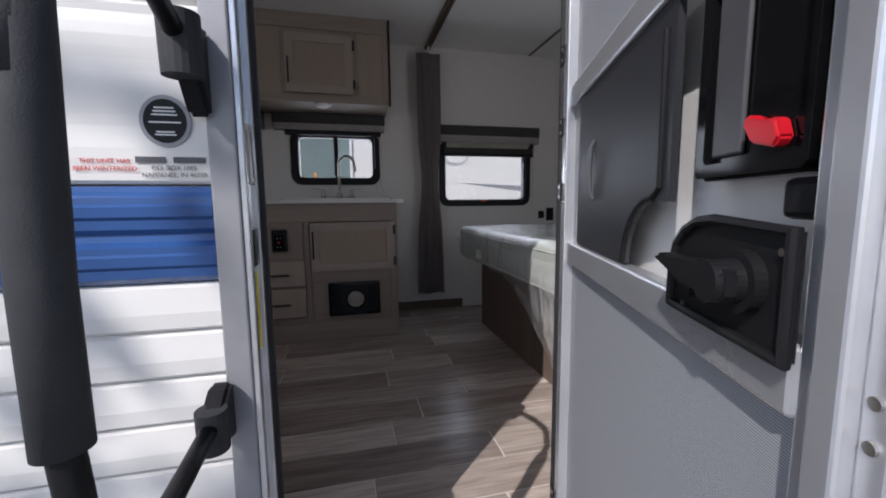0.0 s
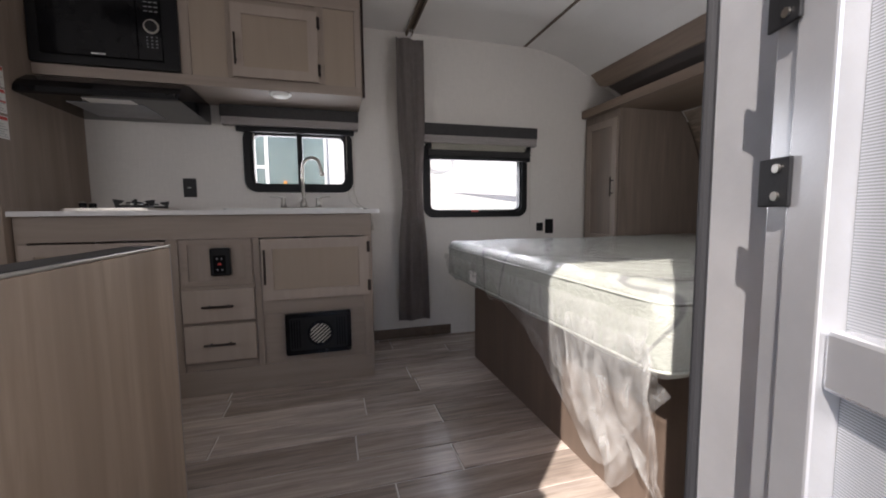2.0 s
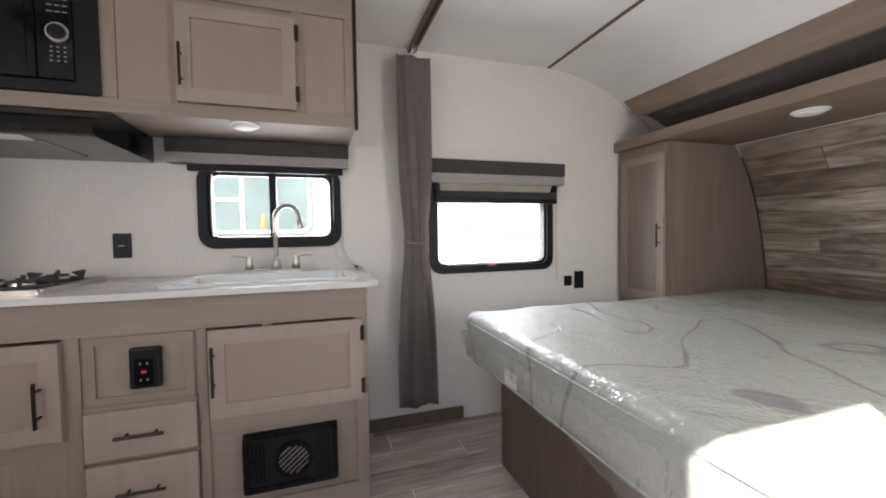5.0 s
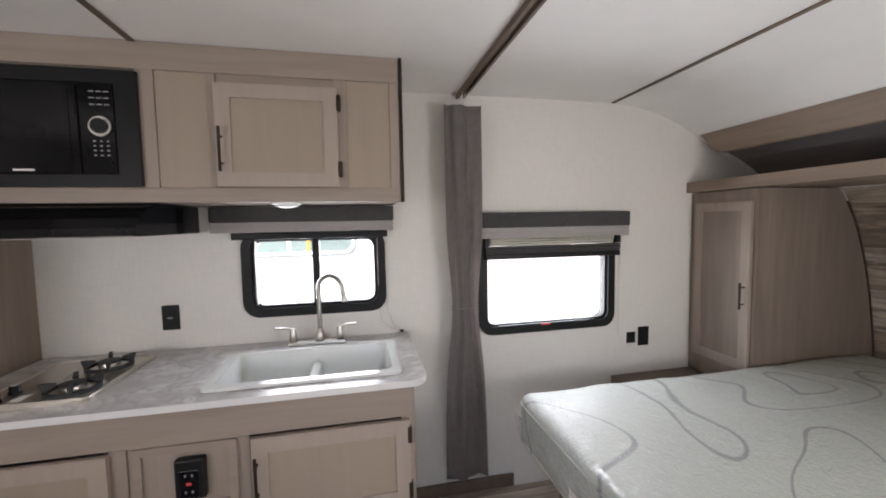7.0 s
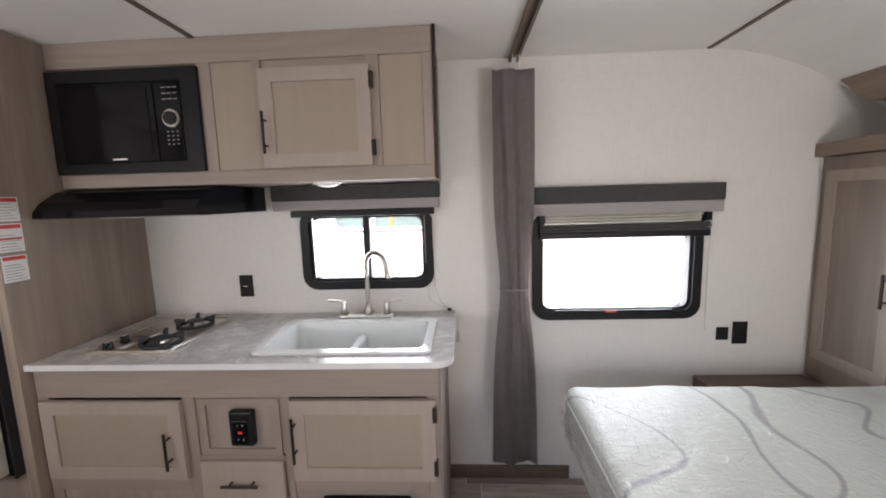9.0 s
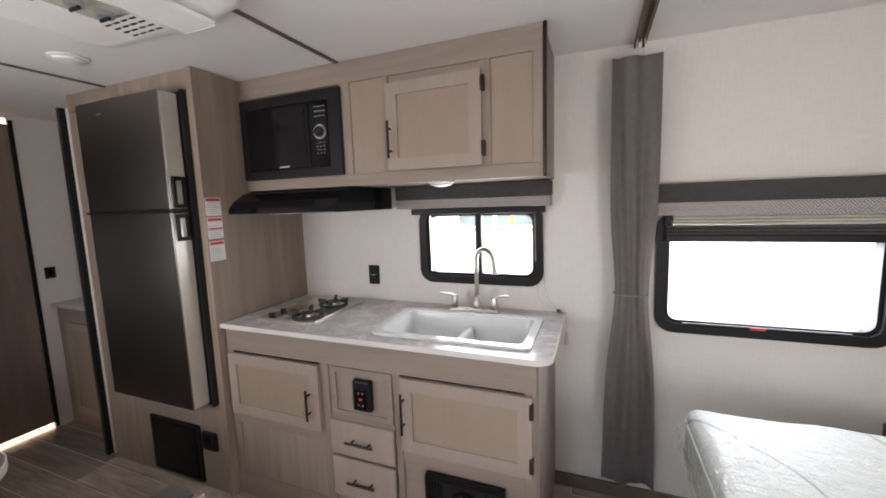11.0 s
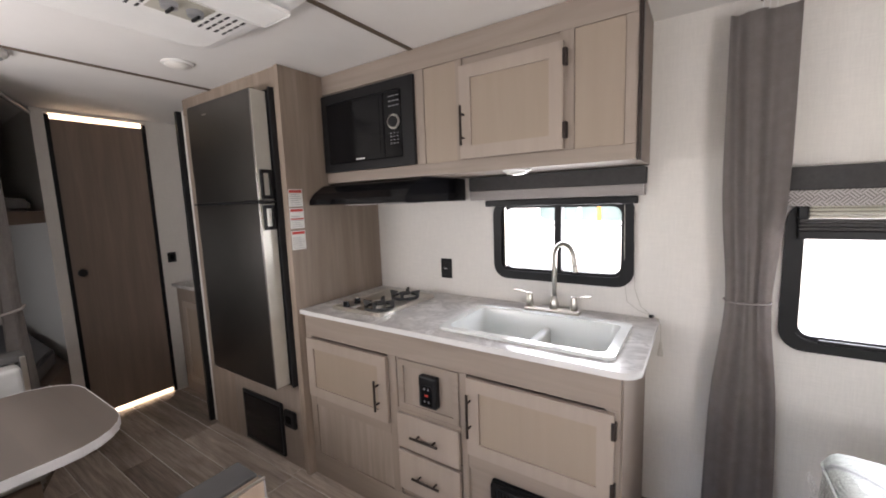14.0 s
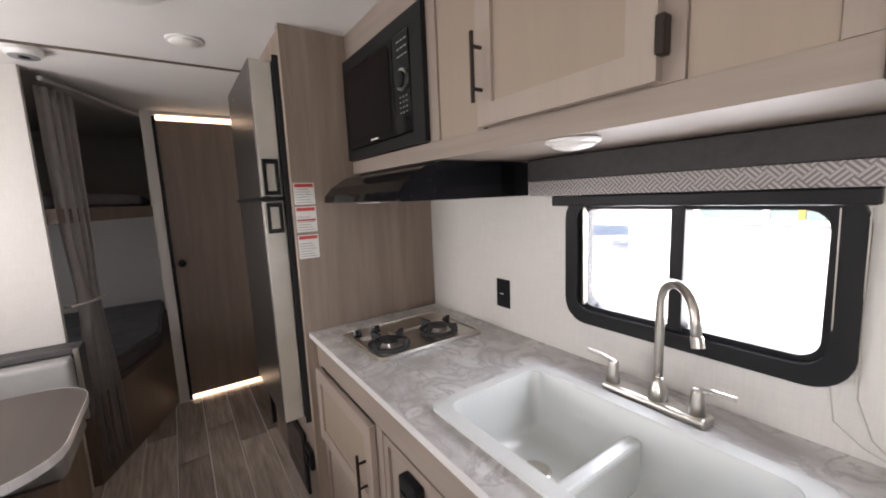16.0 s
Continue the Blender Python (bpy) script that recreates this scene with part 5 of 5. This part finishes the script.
def bench(name, x0, x1, back_x, label, flip):
    root = thing(name, ((x0 + x1) / 2, 1.2, 0), label, "bench", "dinette benches")
    part("seat_box", box(x0, x1, YD + 0.002, 1.66, 0.0, 0.37, 0.004), PALEW, root, "wood-grain seat box")
    part("seat_cushion", box(x0 + 0.002, x1 - 0.002, YD + 0.004, 1.69, 0.372, 0.47, 0.03, seg=3), CUSHION, root, "grey vinyl seat cushion")
    b0, b1 = (back_x, back_x + 0.1) if flip else (back_x - 0.1, back_x)
    bc = part("back_cushion", box(b0, b1, YD + 0.004, 1.70, 0.475, 0.80, 0.02, seg=3), CUSHION, root, "pale grey back cushion")
    part("dark_band", box(b0 - 0.004 if not flip else b1 - 0.01, b0 + 0.01 if not flip else b1 + 0.004, YD + 0.01, 1.69, 0.56, 0.66, 0.004), CUSHDK, bc, "dark band")
    return root


bA = bench("dinette_bench", -0.96, -0.412, -0.412, "dinette bench with a tall wood-grain end panel by the entry", False)
part("end_panel", box(-0.410, -0.384, YD + 0.002, 1.84, 0.0, 0.812, 0.003), PALEW, bA, "pale wood-grain panel")
part("cap", box(-0.50, -0.4115, YD + 0.002, 1.84, 0.801, 0.818, 0.004), CUSHDK, bA, "dark cap along the top")
part("cap_edge", box(-0.3865, -0.3815, YD + 0.002, 1.843, 0.8125, 0.820, 0.002), STEEL, bA, "thin metal edge strip")
part("corner_edge", box(-0.410, -0.3845, 1.8405, 1.8435, 0.0, 0.811), TRIMG, bA)
bB = bench("dinette_bench", -2.23, -1.75, -2.13, "dinette bench facing the entry with a dark-trimmed back", True)
part("back_rail", box(-2.235, -2.12, YD + 0.002, 1.72, 0.802, 0.835, 0.006), CUSHDK, bB, "dark top rail")
part("back_end", box(-2.235, -2.11, 1.7025, 1.73, 0.45, 0.834, 0.006), CUSHDK, bB, "dark end trim")
part("end_strip", box(-2.11, -2.095, 1.705, 1.725, 0.47, 0.83, 0.003), STEEL, bB, "pale metal strip")

# ---- bed, closet and bedhead ----
bed = thing("platform_bed", (1.9, 2.05, 0), "dark brown wood-grain bed frame with solid panels", "bed")
part("side_panel", box(0.965, 2.95, 2.69, 2.72, 0.0, 0.485, 0.003), DARKW, bed)
part("foot_panel", box(0.945, 0.964, 1.32, 2.722, 0.0, 0.485, 0.003), DARKW, bed)
part("near_panel", box(0.965, 2.9, 1.322, 1.35, 0.0, 0.485, 0.003), DARKW, bed)
part("deck", box(0.945, 2.9, 1.32, 2.722, 0.486, 0.505, 0.003), DARKW, bed)

MX0, MX1, MY0, MY1, MZ0, MZ1 = 0.80, 2.86, 1.14, 2.83, 0.508, 0.735
bm = box(MX0, MX1, MY0, MY1, MZ0, MZ1)
bmesh.ops.bevel(bm, geom=list(bm.edges), offset=0.055, segments=4, profile=0.6, affect="EDGES")
bmesh.ops.triangulate(bm, faces=[f for f in bm.faces if len(f.verts) > 4])
long = [e for e in bm.edges if e.calc_length() > 0.3]
bmesh.ops.subdivide_edges(bm, edges=list(bm.edges), cuts=1)
for _ in range(4):
    bmesh.ops.subdivide_edges(bm, edges=[e for e in bm.edges if e.calc_length() > 0.05], cuts=1)
bmesh.ops.triangulate(bm, faces=bm.faces)
bm.normal_update()
for v in bm.verts:
    p = v.co
    k = noise.fractal(Vector((p.x * 3.2, p.y * 5.0, p.z * 6)), 0.7, 2.0, 4)
    crease = 1 - abs(noise.noise(Vector((p.x * 6, p.y * 9, p.z * 7))))
    d = math.hypot(p.x - 1.75, p.y - 2.0)
    star = 0.006 * math.exp(-(d / 0.28) ** 2) * math.sin(7 * math.atan2(p.y - 2.0, p.x - 1.75))
    v.co += v.normal * (0.006 * k + 0.004 * crease ** 6 + (star if p.z > 0.7 else 0))
    if p.z < MZ0:
        v.co.z = MZ0
mattress = thing("mattress", (1.8, 2.0, MZ0), "white scroll-quilted mattress still wrapped in clear plastic", "mattress")
part("mattress_body", bm, QUILT, mattress, smooth=True)


def drape(y0, y1, x_top, z_top, hang, n=60, rows=16):
    """Loose plastic film hanging off the mattress edge in wavy folds."""
    bm = bmesh.new()
    grid = []
    for j in range(rows + 1):
        t = j / rows
        row = []
        for i in range(n + 1):
            s = i / n
            y = y0 + (y1 - y0) * s
            h = hang(s)
            out = 0.03 * t + 0.03 * t * math.sin(s * 19 + 2 * t) + 0.014 * noise.noise(Vector((s * 14, t * 5, 0)))
            row.append(bm.verts.new((x_top - 0.012 + 0.13 * t * t - out * 0.9, y + 0.02 * math.sin(9 * t + 6 * s) * t, z_top - h * t)))
        grid.append(row)
    for a, b in zip(grid, grid[1:]):
        for i in range(n):
            bm.faces.new((a[i], a[i + 1], b[i + 1], b[i]))
    return bm


wrap = thing("plastic_wrap", (0.85, 1.6, 0.3), "loose clear plastic film hanging from the mattress foot", "plastic film")
part("film", drape(1.16, 2.80, 0.79, 0.66, lambda s: 0.16 + 0.38 * math.exp(-((s - 0.2) / 0.13) ** 2) + 0.1 * math.exp(-((s - 0.45) / 0.14) ** 2) + 0.02 * math.sin(40 * s)), FILM, wrap, smooth=True)
bm = drape(1.16, 1.5, 0.80, 0.6, lambda s: 0.44 + 0.08 * math.sin(12 * s), 24, 14)
part("film_fold", bm, FILM, wrap, smooth=True)
part("tag", box(0.781, 0.7835, 2.27, 2.36, 0.555, 0.61), PAPER, mattress, "small white law tag")
for z in (0.535, 0.695):
    part("piping", tube([(x, y, z) for x, y in round_rect(MX0 - 0.002, MX1 + 0.002, MY0 - 0.002, MY1 + 0.002, 0.055)] + [(MX1 + 0.002, MY1 - 0.053, z)], 0.004, seg=8), QUILT, mattress, "grey piping along the edge", smooth=True)

ledge = thing("bed_ledge", (1.7, 3.0, 0), "dark wood ledge between mattress and wall", "ledge")
part("top", box(1.56, 2.098, 2.88, YW - 0.002, 0.546, 0.578, 0.003), DARKW, ledge)
part("front", box(1.56, 1.58, 2.88, YW - 0.002, 0.0, 0.545, 0.002), DARKW, ledge)
part("side", box(1.58, 2.09, 2.88, 2.895, 0.0, 0.545, 0.002), DARKW, ledge)

clo = thing("closet", (2.4, 3.05, 0.67), "grey-brown wood-grain bedside closet with one door", "closet")
nose_x = [(z, x) for x, z in reversed(NOSE)]
prof = [(lerp(nose_x, z) - 0.012, z) for z in (0.67, 0.8, 0.95, 1.1, 1.25, 1.4, 1.5, 1.6, 1.648)]
part("side_panel", prism([(2.125, 0.0), (2.125, 1.648)] + list(reversed(prof)) + [(2.96, 0.0)], "y", 2.842, 2.862), CLOSW, clo, "panel cut to the curved wall")
part("front_frame", box(2.102, 2.124, 2.842, YW - 0.002, 0.579, 1.648, 0.002), CLOSW, clo)


def side_door(parent, x, y0, y1, z0, z1):
    d = part("door", ring([(y0, z0), (y1, z0), (y1, z1), (y0, z1)], [(y0 + 0.05, z0 + 0.05), (y1 - 0.05, z0 + 0.05), (y1 - 0.05, z1 - 0.05), (y0 + 0.05, z1 - 0.05)], "x", x - 0.019, x - 0.001), CABV, parent)
    part("inset", box(x - 0.011, x - 0.003, y0 + 0.048, y1 - 0.048, z0 + 0.048, z1 - 0.048), CLOSW, d)
    h = part("handle", rod((x - 0.046, y0 + 0.025, 1.02), (x - 0.046, y0 + 0.025, 1.16), 0.006), BRONZE, d, "dark bronze bar pull")
    for z in (1.045, 1.135):
        part("post", rod((x - 0.019, y0 + 0.025, z), (x - 0.046, y0 + 0.025, z), 0.0045), BRONZE, h)


side_door(clo, 2.101, 2.85, 3.19, 0.69, 1.585)
sof = thing("bedhead_soffit", (2.4, 2.0, 1.65), "grey-brown wooden soffit board across the bedhead", "soffit", kind="structure")
part("board", prism([(2.06, 1.652), (2.06, 1.712), (2.61, 1.712), (2.66, 1.66), (2.655, 1.652)], "y", YD + 0.002, YW - 0.002), SHELFW, sof)
fas = thing("overhead_shelf", (2.2, 2.0, 1.74), "angled wooden shelf front above the bed", "shelf")
bm = bmesh.new()
prof = [(2.115, 1.99), (2.13, 1.955), (2.155, 1.90), (2.163, 1.886), (2.17, 1.875), (2.182, 1.87)]
cols = []
for y_top, y_bot in ((YW - 0.03, 3.09), (YD + 0.003, YD + 0.003)):
    cols.append([(x, y_top + (y_bot - y_top) * k / (len(prof) - 1), z) for k, (x, z) in enumerate(prof)])
va = [[bm.verts.new(p) for p in c] for c in cols]
vb = [[bm.verts.new((p[0] + 0.018, p[1], p[2] + 0.006)) for p in c] for c in cols]
for k in range(len(prof) - 1):
    bm.faces.new((va[0][k], va[0][k + 1], va[1][k + 1], va[1][k]))
    bm.faces.new((vb[0][k], vb[0][k + 1], vb[1][k + 1], vb[1][k]))
    bm.faces.new((va[0][k], va[0][k + 1], vb[0][k + 1], vb[0][k]))
bm.faces.new((va[0][0], va[1][0], vb[1][0], vb[0][0]))
bm.faces.new((va[0][-1], va[1][-1], vb[1][-1], vb[0][-1]))
part("front_board", bm, SHELFW, fas)
# Near-black sheet: the dark of the open hollow is put into its colour.
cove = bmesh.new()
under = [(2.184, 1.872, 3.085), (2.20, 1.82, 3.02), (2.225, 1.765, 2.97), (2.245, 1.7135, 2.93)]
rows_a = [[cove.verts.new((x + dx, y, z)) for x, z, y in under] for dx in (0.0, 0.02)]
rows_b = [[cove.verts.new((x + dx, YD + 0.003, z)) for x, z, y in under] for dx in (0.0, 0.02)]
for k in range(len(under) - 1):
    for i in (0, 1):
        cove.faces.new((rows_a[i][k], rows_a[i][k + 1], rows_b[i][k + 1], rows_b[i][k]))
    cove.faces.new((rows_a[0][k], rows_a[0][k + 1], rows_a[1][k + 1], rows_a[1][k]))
part("cove", cove, COVE_SHADE, fas, "near-black sheet for the shade in the hollow under the front board")

# ---- outside ----
gx = setting("ground", box(-400, 400, -400, 400, -0.75, -0.65), ASPHALT, "pale sunlit gravel lot", "ground")


def trailer(x0, x1, y0, y1, label):
    root = thing("parked_trailer", ((x0 + x1) / 2, (y0 + y1) / 2, -0.65), label, "travel trailer")
    part("body", box(x0, x1, y0, y1, -0.2, 2.5, 0.12, seg=4), SIDING, root, "white ribbed body")
    # Grey wedge on the near side, widening from a point towards +x.
    part("stripe", prism([(1.72, 1.235), (3.1, 1.17), (6.5, 1.0), (6.5, 0.72), (3.1, 1.06)], "y", y0 - 0.006, y0 - 0.001), TRIMG, root, "grey wedge tapering to a point")
    part("emblem", ring([(1.62 + 0.24 * math.cos(k * math.pi / 12), 1.66 + 0.16 * math.sin(k * math.pi / 12)) for k in range(24)], [(1.66 + 0.17 * math.cos(k * math.pi / 12), 1.64 + 0.10 * math.sin(k * math.pi / 12)) for k in range(24)], "y", y0 - 0.006, y0 - 0.001), CUSHION, root, "pale grey oval emblem")
    for wx0, wx1, wz0, wz1 in ((-1.15, 0.03, 1.19, 2.02), (3.35, 4.3, 1.05, 1.75), (6.2, 7.1, 1.05, 1.75)):
        w = part("window", prism(round_rect(wx0, wx1, wz0, wz1, 0.1), "y", y0 - 0.02, y0 - 0.002), FARGLASS, root, "dark tinted window")
        part("frame", ring(round_rect(wx0 - 0.03, wx1 + 0.03, wz0 - 0.03, wz1 + 0.03, 0.12), round_rect(wx0, wx1, wz0, wz1, 0.1), "y", y0 - 0.03, y0 - 0.002), WHITEP, w)
        if wx0 < 0:
            part("divider", box(-0.70, -0.655, y0 - 0.028, y0 - 0.021, wz0, wz1, 0.003), WHITEP, w)
            part("divider", box(wx0, -0.70, y0 - 0.028, y0 - 0.021, 1.52, 1.56, 0.003), WHITEP, w)
            part("marker_strip", box(-0.485, -0.445, y0 - 0.027, y0 - 0.021, wz0, 1.37, 0.003), ORANGE, w, "upright orange strip")
    for wx in ((x0 + x1) / 2 - 0.45, (x0 + x1) / 2 + 0.45):
        wl = part("wheel", rod((wx, y0 + 0.05, -0.34), (wx, y0 + 0.3, -0.34), 0.31, seg=28), RUBBER, root)
        part("rim", rod((wx, y0 + 0.03, -0.34), (wx, y0 + 0.06, -0.34), 0.17, seg=20), STEEL, wl)
    return root


trailer(-1.85, 9.2, 6.0, 8.4, "long white travel trailer parked in the next bay")


def tree(x, y, trunk_h, radius, n, seed, label):
    """Tapered trunk, forking limbs and a loose crown of leaf clumps with gaps."""
    r = random.Random(seed)
    base = Vector((x, y, -0.65))
    root = thing("tree", tuple(base), label, "tree", "trees round the lot")
    top = base + Vector((0, 0, trunk_h))
    part("trunk", rod(base, top, 0.16, r2=0.09), BARK, root)
    tips = []
    for k in range(9):
        a, up = k * 2.4, r.uniform(-0.25, 0.95)
        tip = top + Vector((math.cos(a) * radius * r.uniform(0.4, 0.85), math.sin(a) * radius * r.uniform(0.4, 0.85), radius * (0.35 + 0.7 * up)))
        part("limb", rod(top - Vector((0, 0, r.uniform(0.0, 0.5))), tip, 0.05, r2=0.015, seg=8), BARK, root)
        tips.append(tip)
    verts, faces = [], []
    for k in range(n):
        c = r.choice(tips)
        p = c + Vector((r.gauss(0, 1), r.gauss(0, 1), r.gauss(0, 0.8))) * radius * 0.26
        u = Vector((r.uniform(-1, 1), r.uniform(-1, 1), r.uniform(-1, 1))).normalized()
        v = u.orthogonal().normalized()
        l, w = r.uniform(0.07, 0.14) * radius / 1.4, r.uniform(0.03, 0.06) * radius / 1.4
        i = len(verts)
        verts += [p - u * l, p + v * w, p + u * l, p - v * w]
        faces.append((i, i + 1, i + 2, i + 3))
    me = bpy.data.meshes.new("crown")
    me.from_pydata([tuple(q - base) for q in verts], [], faces)
    me.materials.append(LEAF)
    crown = new("crown", me)
    crown.parent = root
    return root


# Out of view: this first tree is added only to break up sun on the siding.
tree(-4.95, -3.05, 4.1, 1.35, 3400, 3, "unseen leafy green tree, added to dapple the siding with shade")
tree(-9.0, 15.0, 3.0, 2.6, 3200, 5, "broad green tree at the far side of the lot")
tree(-4.2, 19.0, 3.4, 2.8, 3200, 8, "broad green tree at the far side of the lot")
tree(-15.5, 17.0, 3.2, 3.0, 3200, 11, "broad green tree at the far side of the lot")

# ---- planks: floor and bedhead ----
PW, PL = 0.164, 0.92


def plank_mesh(l, w, t=0.004):
    me = bpy.data.meshes.new("plank")
    bm = box(0, l, 0, w, 0, t)
    for v in bm.verts:
        if v.co.z > t / 2:
            v.co.x += 0.0012 if v.co.x < l / 2 else -0.0012
            v.co.y += 0.0012 if v.co.y < w / 2 else -0.0012
    bm.to_mesh(me)
    bm.free()
    me.materials.append(FLOORM)
    return me


rng = random.Random(7)
full = plank_mesh(PL - 0.006, PW - 0.006)
y, row = YD + 0.01, 0
while y < YW - 0.02:
    w = 0.127 if row == 0 else min(PW, YW - 0.003 - y)
    x = -3.06 - rng.uniform(0.05, 0.85)
    while x < 2.95:
        a, b = max(x, -3.06), min(x + PL, 2.95)
        if b - a > 0.06:
            whole = abs(b - a - PL) < 1e-6 and abs(w - PW) < 1e-6
            ob = new("plank", full if whole else plank_mesh(b - a - 0.006, w - 0.006))
            ob.parent = floor
            ob.location = (a, y, -0.0038)
        x += PL
    y += w
    row += 1

for z0 in [0.5 + 0.118 * k for k in range(10)]:
    z1 = min(z0 + 0.115, 1.648)
    if z1 - z0 < 0.03:
        continue
    y = YD + 0.003
    while y < 2.84:
        l = min(rng.uniform(0.8, 1.5), 2.84 - y)
        if 2.84 - y - l < 0.15:
            l = 2.84 - y
        xa, xb = lerp(nose_x, z0), lerp(nose_x, z1)
        bm = prism([(xa - 0.004, z0), (xb - 0.004, z1), (xb + 0.008, z1), (xa + 0.008, z0)], "y", 0, l - 0.003)
        me = bpy.data.meshes.new("head_plank")
        bmesh.ops.recalc_face_normals(bm, faces=bm.faces)
        bm.to_mesh(me)
        bm.free()
        me.materials.append(HEADM)
        ob = new("head_plank", me)
        ob.parent = wall_front
        ob.location = (0, y, 0)
        y += l
